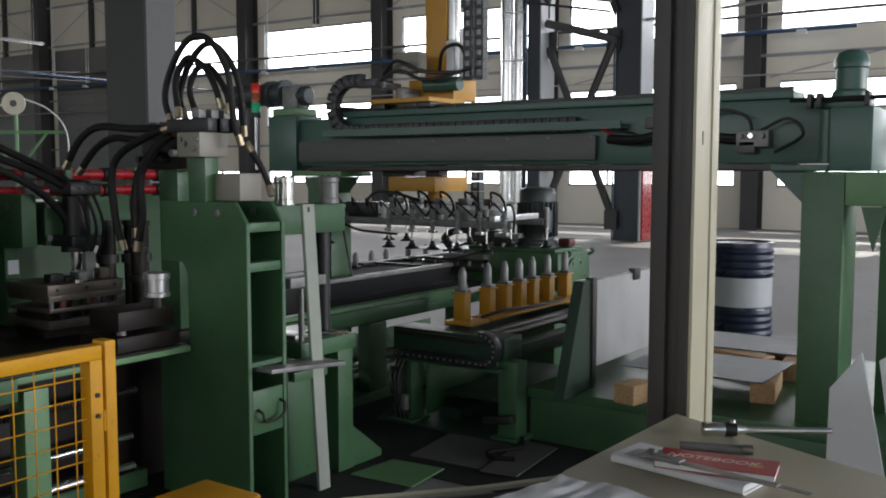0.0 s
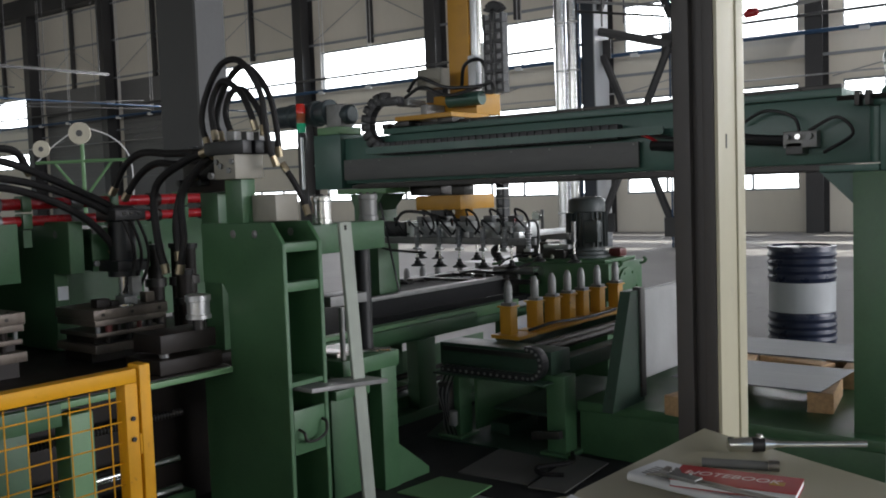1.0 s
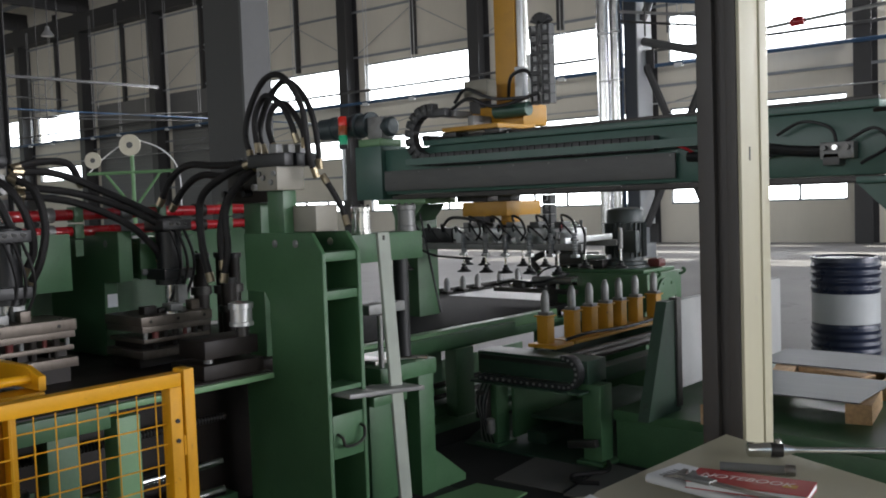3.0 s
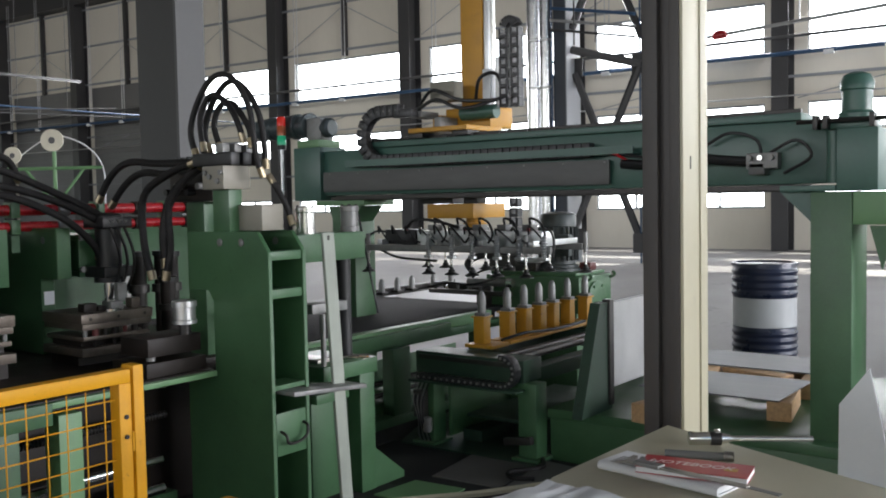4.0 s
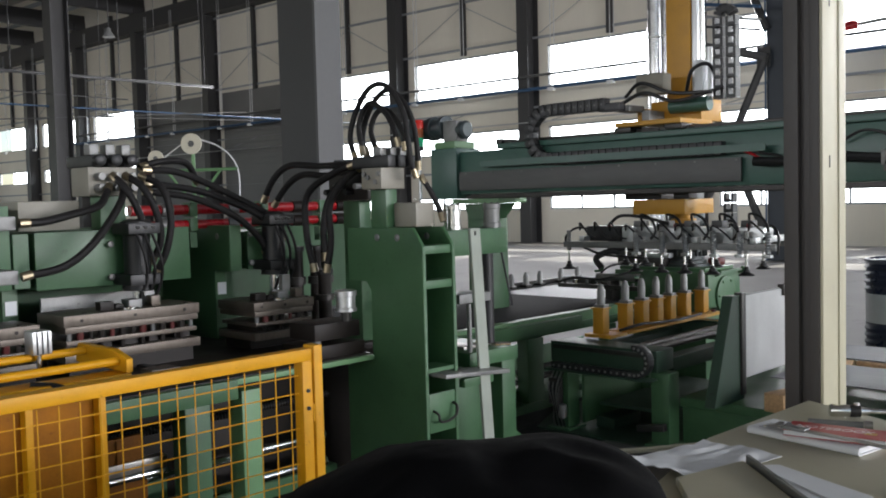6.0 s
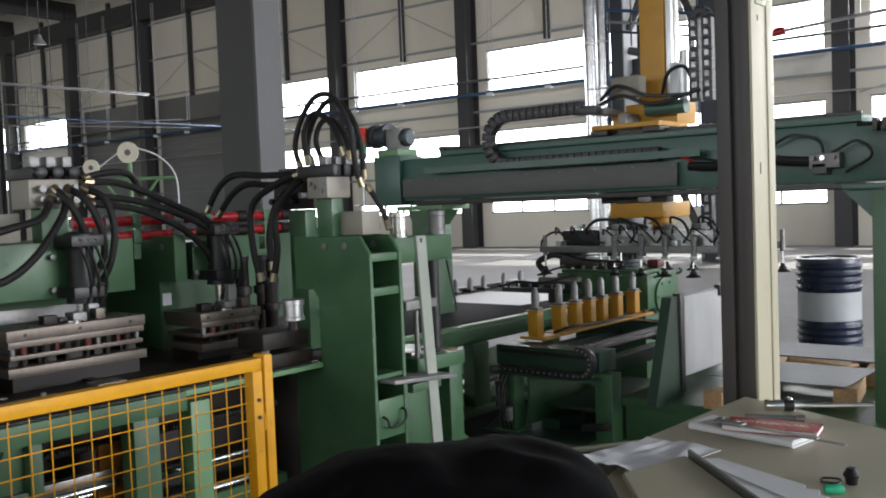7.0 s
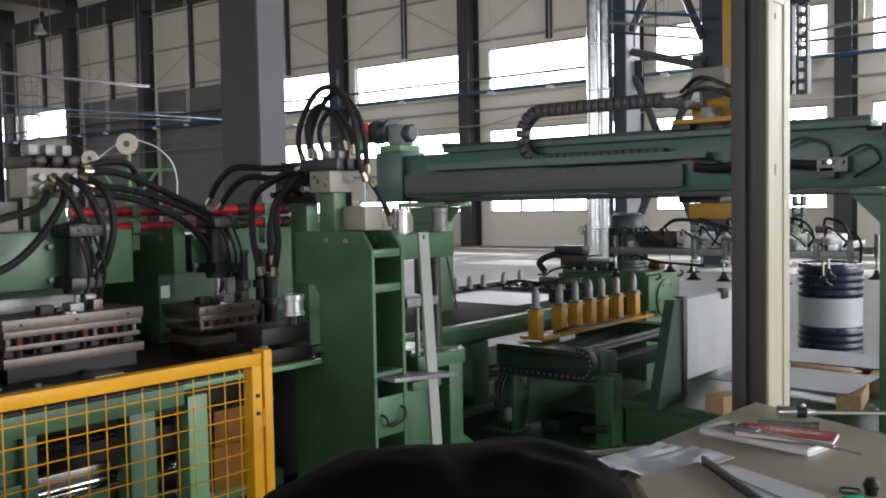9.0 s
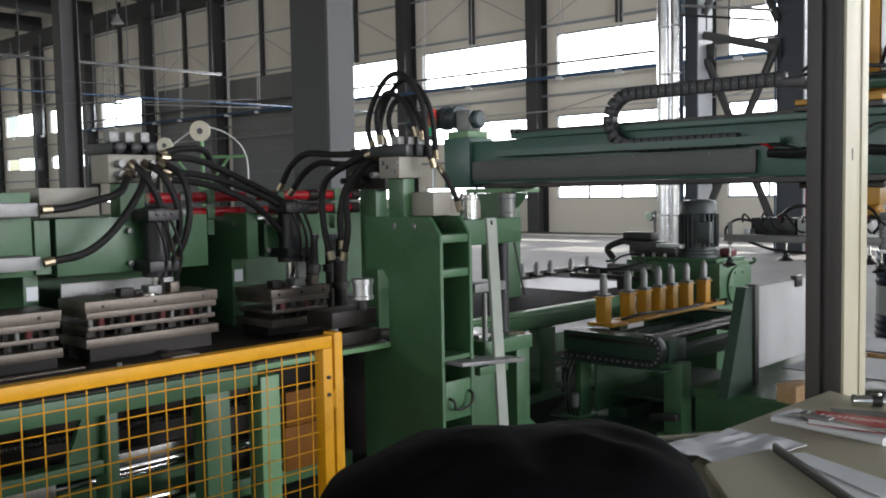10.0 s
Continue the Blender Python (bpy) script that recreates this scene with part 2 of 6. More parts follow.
def tube(points, r, seg=10, steps=6, bm=None, smooth=True):
    """A hose or bent bar through the points."""
    pts = smooth_path(points, steps) if smooth else [Vector(p) for p in points]
    own = bmesh.new()
    rings = []
    normal = Vector((0.3, 0.2, 0.9))
    for i, p in enumerate(pts):
        d = (pts[min(i + 1, len(pts) - 1)] - pts[max(i - 1, 0)]).normalized()
        normal = normal - normal.dot(d) * d
        if normal.length < 1e-4:
            normal = d.orthogonal()
        normal.normalize()
        side = d.cross(normal)
        rings.append([own.verts.new(p + r * (math.cos(2 * math.pi * k / seg) * normal + math.sin(2 * math.pi * k / seg) * side)) for k in range(seg)])
    for p, q in zip(rings, rings[1:]):
        for k in range(seg):
            own.faces.new((p[k], p[(k + 1) % seg], q[(k + 1) % seg], q[k]))
    own.faces.new(list(reversed(rings[0])))
    own.faces.new(rings[-1])
    return merge(bm, own)


def finish(bm, name, material, angle=35):
    me = bpy.data.meshes.new(name)
    bmesh.ops.recalc_face_normals(bm, faces=bm.faces)
    bm.transform(Matrix.Scale(SITE["k"] * UNIT, 4))
    for f in bm.faces:
        f.smooth = True
    for e in bm.edges:
        e.smooth = len(e.link_faces) == 2 and e.calc_face_angle(0) < radians(angle)
    bm.to_mesh(me)
    bm.free()
    me.materials.append(material)
    return me


def thing(name, at, label, category, group=""):
    ob = new(name)
    ob.empty_display_size = 0.05
    ob.location = metres(at)
    ORIGIN[ob.name] = Vector(at)
    return tagged(ob, label, category, group)


def part(name, bm, material, parent, label=""):
    """One mesh, built in world places, under a thing or a part."""
    o = ORIGIN[parent.name]
    bm.transform(Matrix.Translation(-o))
    ob = new(name, finish(bm, name, material))
    ob.parent = parent
    ORIGIN[ob.name] = o
    if label:
        tagged(ob, label)
    return ob


def solo(name, bm, material, label, category, kind="", group="", at=None):
    """A thing of a single mesh."""
    at = Vector(at) if at else Vector((0, 0, 0))
    bm.transform(Matrix.Translation(-at))
    ob = new(name, finish(bm, name, material))
    ob.location = metres(at)
    ORIGIN[ob.name] = at
    return tagged(ob, label, category, group, kind)


def repeat(first, places):
    """Copies of a part on the same mesh, shifted."""
    for d in places:
        ob = new(first.name.split(".")[0], first.data)
        ob.parent, ob.location = first.parent, Vector(first.location) + Vector(d) * (SITE["k"] * UNIT)
        ORIGIN[ob.name] = ORIGIN[first.name]


# ---------------------------------------------------------------- hall
SITE["k"] = HALL
tagged(solo("floor", box(-90, 70, -40, 100, HF - 0.3, HF), CONCRETE, "grey power-floated concrete factory floor", "floor"), kind="structure")

WALL_AT, WALL_TURN = (-19.57, 23.1, 0.0), 3.0
WM = pose(*WALL_AT, 0, 0, WALL_TURN)
BAY, WIN = 5.58, 4.55           # bay pitch and window width along the wall
BANDS = ((1.22, 1.66), (3.10, 3.82), (5.03, 6.32))


def on_wall(bm):
    bm.transform(WM)
    return bm


u0, u1 = -46.0, 36.0
EAVES = 11.0
doors = {-2: (0, 5.4), -3: (0, 5.4)}     # bays with a roller shutter
TOP = 13.19
levels = [(HF - 0.1, BANDS[0][0]), (BANDS[0][1], BANDS[1][0]), (BANDS[1][1], BANDS[2][0]), (BANDS[2][1], TOP)]
wall = bmesh.new()
for z0, z1 in levels:
    box(u0, u1, 0.0, 0.18, z0, z1, bm=wall)
wall_north = tagged(solo("wall_north", on_wall(wall), PANEL, "cream panelled hall wall with long window bands", "wall"), kind="structure")
for k in range(-8, 7):
    left = -WIN + k * BAY
    piers = bmesh.new()
    for z0, z1 in BANDS:
        box(left - (BAY - WIN) + 0.0, left, 0.0, 0.18, z0 + 0.002, z1 - 0.002, bm=piers)
    solo("wall_pier", on_wall(piers), PANEL, "cream wall pier between the windows", "wall", kind="structure")
    if k in doors:
        sh = bmesh.new()
        n = 46
        for i in range(n):
            z = HF + i * 0.115
            box(left + 0.1, left + WIN - 0.1, -0.13 if i % 2 else -0.075, -0.055, z + 0.004, z + 0.108, bm=sh)
        box(left - 0.02, left + WIN + 0.02, -0.05, -0.003, HF, 6.4, bm=sh)
        box(left + 0.02, left + WIN - 0.02, -0.12, -0.052, HF + n * 0.115, 6.4, bm=sh)
        solo("roller_shutter", on_wall(sh), SHUTTER, "closed grey slatted roller shutter in the hall wall", "shutter", kind="structure")
        continue
    for band, (z0, z1) in enumerate(BANDS):
        fr = bmesh.new()
        for i in (range(5) if band == 0 else (0, 4)):
            x = left + i * WIN / 4
            box(x - 0.025, x + 0.025, 0.02, 0.10, z0, z1, bm=fr)
        box(left, left + WIN, 0.015, 0.105, z0, z0 + 0.05, bm=fr)
        box(left, left + WIN, 0.015, 0.105, z1 - 0.05, z1, bm=fr)
        w = solo("window_frame", on_wall(fr), COLGREY, "light metal frame of a long hall window", "window", kind="structure")
# glowing hazy daylight outside the window bands
solo("backdrop", on_wall(box(-170, 130, 60.0, 60.1, HF, 24)), SKYGLOW, "overexposed hazy daylight outside the hall windows", "sky", kind="structure")

# portal columns along the wall, girts and braces
for k in range(-7, 7):
    c = -WIN + k * BAY - (BAY - WIN) / 2
    col = bmesh.new()
    box(c - 0.20, c + 0.20, -0.62, -0.60, HF, EAVES, bm=col)
    box(c - 0.20, c + 0.20, -0.04, -0.02, HF, EAVES, bm=col)
    box(c - 0.012, c + 0.012, -0.60, -0.04, HF, EAVES, bm=col)
    solo("wall_column", on_wall(col), STRUCT, "dark grey steel H-column against the hall wall", "column", kind="structure")
    mid = bmesh.new()
    box(c + BAY / 2 - 0.08, c + BAY / 2 + 0.08, -0.16, -0.01, BANDS[2][1] + 0.05, EAVES, bm=mid)
    solo("wall_post", on_wall(mid), STRUCT, "slim dark steel wall post above the windows", "post", kind="structure")
for z in (2.45, 4.4, 6.55, 8.1, 9.6):
    solo("wall_girt", on_wall(box(u0, u1, -0.07, -0.005, z, z + 0.07)), COLGREY, "light grey steel girt along the hall wall", "girt", kind="structure")
for k in range(-5, 4):
    c = -WIN + k * BAY - (BAY - WIN) / 2
    b = bmesh.new()
    rod((c + 0.3, -0.1, 6.7), (c + BAY / 2, -0.1, 8.0), 0.012, bm=b, seg=6)
    rod((c + BAY - 0.3, -0.1, 6.7), (c + BAY / 2, -0.1, 8.0), 0.012, bm=b, seg=6)
    rod((c + 0.3, -0.1, 3.9), (c + BAY / 2, -0.1, 4.4), 0.012, bm=b, seg=6)
    solo("wall_tie", on_wall(b), COLGREY, "thin steel tie rods on the wall girts", "tie", kind="structure")

# roof: trusses, purlins and sheet
roof = bmesh.new()
box(u0, u1, -62, 1.0, 13.2, 13.3, bm=roof)
solo("ceiling", on_wall(roof), ROOF, "grey ribbed sheet roof of the hall", "ceiling", kind="structure")
for k in range(-7, 7):
    c = -WIN + k * BAY - (BAY - WIN) / 2
    solo("roof_beam", on_wall(box(c - 0.15, c + 0.15, -60, -0.02, 10.6, 11.4)), STRUCT, "dark steel roof beam", "beam", kind="structure")
pur = bmesh.new()
for i in range(36):
    box(u0, u1, -1.2 - i * 1.6, -1.1 - i * 1.6, 11.42, 11.6, bm=pur)
solo("roof_purlins", on_wall(pur), COLGREY, "rows of light grey roof purlins", "purlin", kind="stuff")
solo("eaves_beam", on_wall(box(u0, u1, -0.62, -0.05, 9.75, 10.55)), STRUCT, "dark crane girder along the hall wall", "beam", kind="structure")

# far walls that close the hall, with tall window bands
for name, x0, x1, y0, y1 in (("wall_west", -68, -67.8, -38, 24), ("wall_east", 38.0, 38.2, -38, 30), ("wall_south", -68, 38, -38.2, -38)):
    w = bmesh.new()
    for z0, z1 in ((HF, 1.4), (2.4, 4.6), (8.2, 14)):
        box(x0, x1, y0, y1, z0, z1, bm=w)
    solo(name, w, PANEL, "cream panelled factory hall wall", "wall", kind="structure")

# inner hall columns
def hall_column(x, y, w, d, turn, label, braced=0):
    bm = bmesh.new()
    box(-w / 2, w / 2, -d / 2, -d / 2 + 0.03, HF, 12.5, bm=bm)
    box(-w / 2, w / 2, d / 2 - 0.03, d / 2, HF, 12.5, bm=bm)
    box(-0.01, 0.01, -d / 2 + 0.03, d / 2 - 0.03, HF, 12.5, bm=bm)
    bm.transform(pose(x, y, 0, 0, 0, turn))
    solo("hall_column", bm, STRUCT, label, "column", kind="structure")


big = bmesh.new()
box(-8.92, -8.31, 5.92, 5.96, HF, 12.5, bm=big)
c1 = thing("building_column", (-8.9, 6.2, HF), "large dark steel building column with a light grey flange", "column")
c1["kind"] = "structure"
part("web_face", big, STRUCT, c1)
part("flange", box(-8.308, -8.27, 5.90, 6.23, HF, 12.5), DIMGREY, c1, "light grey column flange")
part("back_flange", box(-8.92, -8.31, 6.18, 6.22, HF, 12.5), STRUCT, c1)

def braced_pair():
    """Two broad building columns tied by crossed braces."""
    t = thing("braced_column", (-9.8, 18.2, HF), "pair of blue-grey steel columns tied by crossed braces", "column")
    t["kind"] = "structure"
    for x0, x1, y in ((-11.12, -10.70, 18.0), (-9.16, -8.53, 18.2)):
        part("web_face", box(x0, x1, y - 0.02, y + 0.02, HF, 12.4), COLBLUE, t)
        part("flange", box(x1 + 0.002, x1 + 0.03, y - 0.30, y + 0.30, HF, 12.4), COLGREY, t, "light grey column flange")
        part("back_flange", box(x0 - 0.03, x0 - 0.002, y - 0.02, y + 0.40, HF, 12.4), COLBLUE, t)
        part("edge_pipe", rod((x0 - 0.03, y - 0.08, HF), (x0 - 0.03, y - 0.08, 12.4), 0.02, seg=8), PIPEBLUE, t, "thin blue riser pipe")
    for z0, z1 in ((0.55, 4.22), (4.85, 8.5)):
        part("brace", rod((-10.65, 18.02, z1), (-9.16, 18.16, z0), 0.085, seg=8), STRUCT, t)
        part("brace", rod((-9.16, 18.0, z1), (-10.65, 17.9, z0 + 0.3), 0.085, seg=8), STRUCT, t)
    part("tie_beam", rod((-10.65, 17.9, 4.72), (-9.1, 18.0, 4.27), 0.085, seg=8), DIMGREY, t, "sloping grey tie tube")
    for x, z in ((-10.62, 4.35), (-9.2, 4.30), (-10.62, 0.7), (-9.2, 0.6)):
        part("gusset_plate", box(x - 0.14, x + 0.14, 18.05, 18.07, z - 0.2, z + 0.2), STRUCT, t)
    part("painted_stripe", box(-8.50, -8.46, 17.98, 18.42, HF + 0.02, 2.1), RED, t, "red warning paint on the column foot")


braced_pair()
for x, r in ((-11.60, 0.15), (-11.30, 0.13)):
    d = thing("foil_duct", (x, 17.9, HF), "shiny foil-clad vertical duct beside a column", "duct", "foil ducts")
    part("duct_run", rod((x, 17.9, HF), (x, 17.9, 12.4), r, seg=20), FOIL, d)
    for k in range(11):
        part("duct_band", rod((x, 17.9, 0.9 + k * 1.02), (x, 17.9, 0.94 + k * 1.02), r + 0.006, seg=20), GALV, d)
# window opener rods with clamps on the service pipe, paired, along the wall
for k in range(-6, 5):
    for f in (0.55, 2.6):
        u = -WIN + k * BAY + f
        o = thing("opener_rod", (0, 0, 0), "pair of thin steel window opener rods with a clamp", "rod", "window opener rods")
        for du in (0.0, 0.13):
            part("rod", on_wall(rod((u + du, -0.634, 4.92), (u + du, -0.634, 10.3), 0.013, seg=6)), GALV, o)
        part("clamp", on_wall(box(u - 0.04, u + 0.19, -0.80, -0.70, 4.80, 4.90, 0.004)), WHITE, o, "pale clamp")
# scaffold-like pipe rack near the roof of the braced bay
rack = thing("pipe_rack", (-9.9, 16.9, 5.0), "blue and grey pipe rack hung beside the braced columns", "pipe rack")
for z, m, r in ((5.35, PIPEBLUE, 0.035), (5.10, GALV, 0.03), (4.9, STRUCT, 0.025)):
    part("pipe_run", rod((-11.0, 17.6, z + 0.25), (-9.0, 17.5, z - 0.15), r, seg=8), m, rack)
for x in (-10.4, -9.9):
    part("hanger", rod((x, 17.55, 4.75), (x, 17.55, 11.5), 0.018, seg=6), STRUCT, rack)
hall_column(-25.9, 11.0, 0.5, 0.5, 0, "dark steel hall column beside the cable tray")
tray = thing("cable_tray", (-28.1, 10.0, 5.5), "pale grey cable tray hung across the hall", "cable tray")
part("tray_channel", box(-28.17, -28.03, 3.5, 17.2, 5.54, 5.62, 0.004), DIMGREY, tray)
for y in (4.0, 7.3, 10.6, 13.9, 16.9):
    part("hanger", rod((-28.1, y, 5.62), (-28.1, y, 13.2), 0.02, seg=6), STRUCT, tray)
solo("service_pipe", rod((-26.0, 3.5, 4.4), (-26.0, 22.2, 4.4), 0.025, seg=10), PIPEBLUE, "blue service pipe crossing the hall", "pipe", group="service pipes")
lad = thing("cage_ladder", (-28.3, 13.3, 3.8), "thin steel ladder hanging from the cable tray", "ladder")
for y in (13.12, 13.48):
    part("stringer", rod((-28.18, y, 3.75), (-28.18, y, 5.60), 0.016, seg=8), DIMGREY, lad)
for i in range(6):
    part("rung", rod((-28.18, 13.12, 3.9 + 0.3 * i), (-28.18, 13.48, 3.9 + 0.3 * i), 0.010, seg=6), DIMGREY, lad)
part("platform_rail", rod((-28.18, 12.9, 3.75), (-28.18, 14.3, 3.75), 0.016, seg=8), DIMGREY, lad)
for y0, y1, z0, z1 in ((9.0, 17.0, 3.95, 4.55), (11.5, 17.2, 4.15, 4.30), (8.0, 13.0, 4.75, 4.70)):
    solo("sprinkler_pipe", rod((-25.9, y0, z0), (-25.9, y1, z1), 0.018, seg=8), DIMGREY, "thin grey sprinkler pipe hung before the shutters", "pipe", group="sprinkler pipes")
for y, z in ((12.2, 4.25), (13.9, 4.36), (15.4, 4.47)):
    solo("pipe_hanger_rod", rod((-25.9, y, z), (-25.9, y, 11.4), 0.009, seg=6), DIMGREY, "thin steel rod holding a sprinkler pipe", "rod", group="sprinkler rods")
lamp = thing("high_bay_lamp", (-28.1, 13.6, 6.9), "unlit bell-shaped hall lamp on a rod", "lamp")
part("shade", lathe([(0.19, 0), (0.17, 0.05), (0.08, 0.17), (0.06, 0.28), (0.025, 0.30)], (-28.1, 13.6, 6.85), seg=20), GALV, lamp)
part("suspension_rod", rod((-28.1, 13.6, 7.14), (-28.1, 13.6, 11.5), 0.02, seg=6), STRUCT, lamp)
va = thing("pipe_valve", (-6.9, 17.5, 5.0), "red hand valve on a grey pipe between the columns", "valve")
part("pipe_run", rod((-8.51, 18.1, 4.62), (-2.5, 18.1, 4.95), 0.035, seg=8), GALV, va)
for x in (-6.0, -3.0):
    part("hanger", rod((x, 18.1, 4.76), (x, 18.1, 11.5), 0.015, seg=6), GALV, va)
part("valve_body", rod((-7.62, 18.1, 4.66), (-7.36, 18.1, 4.68), 0.075, seg=12), RED, va, "red valve body")
part("valve_wheel", lathe([(0.10, 0), (0.11, 0.012), (0.10, 0.024), (0.02, 0.02)], (-7.49, 18.1, 4.73), seg=16), RED, va, "red hand wheel")
for z, x0, x1, m, r in ((4.90, -30, 4, PIPEBLUE, 0.05), (5.30, -30, 6, DIMGREY, 0.04), (3.9, -30, 6, GALV, 0.02)):
    solo("service_pipe", on_wall(rod((x0, -0.75, z), (x1 + 10, -0.75, z), r, seg=8)), m, "long service pipe along the hall wall columns", "pipe", group="service pipes")

def oil_drum(x, y):
    t = thing("oil_drum", (x, y, HF), "dark blue steel drum with a white middle band", "drum")
    r = 0.262
    def ribbed(z0, z1, n):
        prof, h = [(r, z0)], (z1 - z0) / (n * 2 + 1)
        z = z0 + h * 0.5
        for i in range(n):
            prof += [(r, z), (r + 0.010, z + h * 0.5), (r + 0.010, z + h * 0.9), (r, z + h * 1.4)]
            z += h * 2
        return prof + [(r, z1)]
    part("lower_shell", lathe(ribbed(0.0, 0.264, 4), (x, y, HF), seg=40), BLUEP, t, "dark blue ribbed shell")
    part("middle_band", lathe([(r, 0.265), (r, 0.509)], (x, y, HF), seg=40), DRUMW, t, "white painted band")
    part("upper_shell", lathe(ribbed(0.510, 0.787, 4), (x, y, HF), seg=40), BLUEP, t, "dark blue ribbed shell")
    part("top_rim", lathe([(r + 0.012, 0.782), (r + 0.010, 0.802), (r - 0.006, 0.805), (r - 0.012, 0.790), (0.01, 0.789)], (x, y, HF), seg=40), BLUEP, t)


oil_drum(-3.50, 8.30)


# ---------------------------------------------------------------- reel stand and far clutter
def reel_stand():
    x, y = -18.3, 10.48
    t = thing("reel_stand", (x, y, HF), "pale green stand with cord reels before the shutters", "stand")
    part("stand_post", rod((x, y, HF), (x, y, 2.8), 0.04, seg=10), PALE_GREEN, t)
    part("cross_arm", rod((x - 0.9, y - 0.5, 2.35), (x + 0.9, y + 0.5, 2.35), 0.035, seg=8), PALE_GREEN, t)
    part("brace", rod((x, y, 1.6), (x + 0.55, y + 0.3, 2.33), 0.03, seg=8), PALE_GREEN, t)
    part("brace", rod((x, y, 1.6), (x - 0.55, y - 0.3, 2.33), 0.03, seg=8), PALE_GREEN, t)
    for dx, dy, z, r in ((0, 0, 2.9, 0.22), (-0.74, -0.42, 2.62, 0.17)):
        re = lathe([(r, 0), (r, 0.04), (r * 0.25, 0.045), (r * 0.25, 0.1)], (0, 0, 0), "Y", 24)
        re.transform(pose(x + dx + 0.1, y + dy - 0.1, z, 0, 0, 40))
        hub = lathe([(r * 0.3, -0.006), (r * 0.3, 0.0), (r * 0.12, 0.0)], (0, 0, 0), "Y", 18)
        hub.transform(pose(x + dx + 0.1, y + dy - 0.1, z, 0, 0, 40))
        part("hub", hub, DIMGREY, part("reel", re, REEL, t, "cream cord reel"))
    part("cord", tube([(x, y, 3.05), (x + 0.6, y + 0.3, 2.8), (x + 0.9, y + 0.5, 2.35), (x + 0.95, y + 0.5, 1.5)], 0.015, 6, 6), PAPER, t)
    part("cord", tube([(x, y, 3.05), (x - 0.5, y - 0.3, 2.7), (x - 0.9, y - 0.5, 2.35)], 0.015, 6, 6), PAPER, t)


reel_stand()

# window light that enters from the hall's other sides
window_light("window_light_north", -12, 22.6, 5.6, (-6, 0, 1.0), 40, 1.3, 1100)
window_light("window_light_east", 37.5, 14, 6.2, (-4, 4, 1.2), 30, 3.4, 7600)
window_light("window_light_south", -8, -37.5, 6.2, (-4, 3, 1.0), 60, 3.4, 2400)

SITE["k"] = 1.0


# ---------------------------------------------------------------- safety fence
def safety_fence():
    x, top, bottom, y0, y1 = -2.97, 1.158, 0.54, -0.42, 1.652
    t = thing("safety_fence", (x, 0.6, FL), "yellow steel mesh safety fence panel beside the press line", "fence")
    rail = 0.034
    part("top_rail", box(x - 0.02, x + 0.02, y0, y1, top - rail, top, 0.003), YELLOW, t)
    part("bottom_rail", box(x - 0.02, x + 0.02, y0, y1, bottom, bottom + rail, 0.003), YELLOW, t)
    part("stile", box(x - 0.02, x + 0.02, y1 - 0.034, y1, bottom + rail, top - rail, 0.003), YELLOW, t)
    part("stile", box(x - 0.02, x + 0.02, y0, y0 + 0.045, bottom + rail, top - rail, 0.003), YELLOW, t)
    post = part("post", box(x - 0.025, x + 0.025, y1 + 0.004, y1 + 0.034, FL, top + 0.008, 0.004), YELLOW, t)
    part("foot_plate", box(x - 0.06, x + 0.06, y1 - 0.03, y1 + 0.09, FL, FL + 0.01, 0.002), YELLOW, t)
    part("weld", box(x - 0.008, x + 0.022, y1 - 0.001, y1 + 0.006, 0.95, 1.0), YELLOW, t)
    for z in (1.04, 0.99, 0.6):
        part("bolt", lathe([(0.006, 0), (0.006, 0.006)], (x + 0.019, y1 - 0.017, z), "X", 8), BLACK, t)
    w = part("wire", rod((x, y0 + 0.045, top - 0.075), (x, y1 - 0.034, top - 0.075), 0.0018, seg=6), YELLOW, t)
    repeat(w, [(0, 0, -0.05 * i) for i in range(1, 11)])
    v = part("wire", rod((x + 0.004, y1 - 0.065, bottom + 0.04), (x + 0.004, y1 - 0.065, top - 0.04), 0.0018, seg=6), YELLOW, t)
    repeat(v, [(0, -0.05 * i, 0) for i in range(1, 39)])


safety_fence()


# ---------------------------------------------------------------- shear station with its C-frame side plates
def c_frame(y, thick, x_front, name, parent, top=1.473):
    """One C-shaped side plate with a throat for the sheet."""
    out = [(x_front - 0.05, top), (x_front, top - 0.065), (x_front, FL + 0.02), (x_front - 0.42, FL + 0.02), (x_front - 0.42, 0.95), (x_front - 0.275, 0.99), (x_front - 0.275, 1.24), (x_front - 0.30, 1.275), (x_front - 0.40, 1.275), (x_front - 0.40, top)]
    return part(name, plate(out, "xz", y, y + thick, 0.002), GREEN, parent)


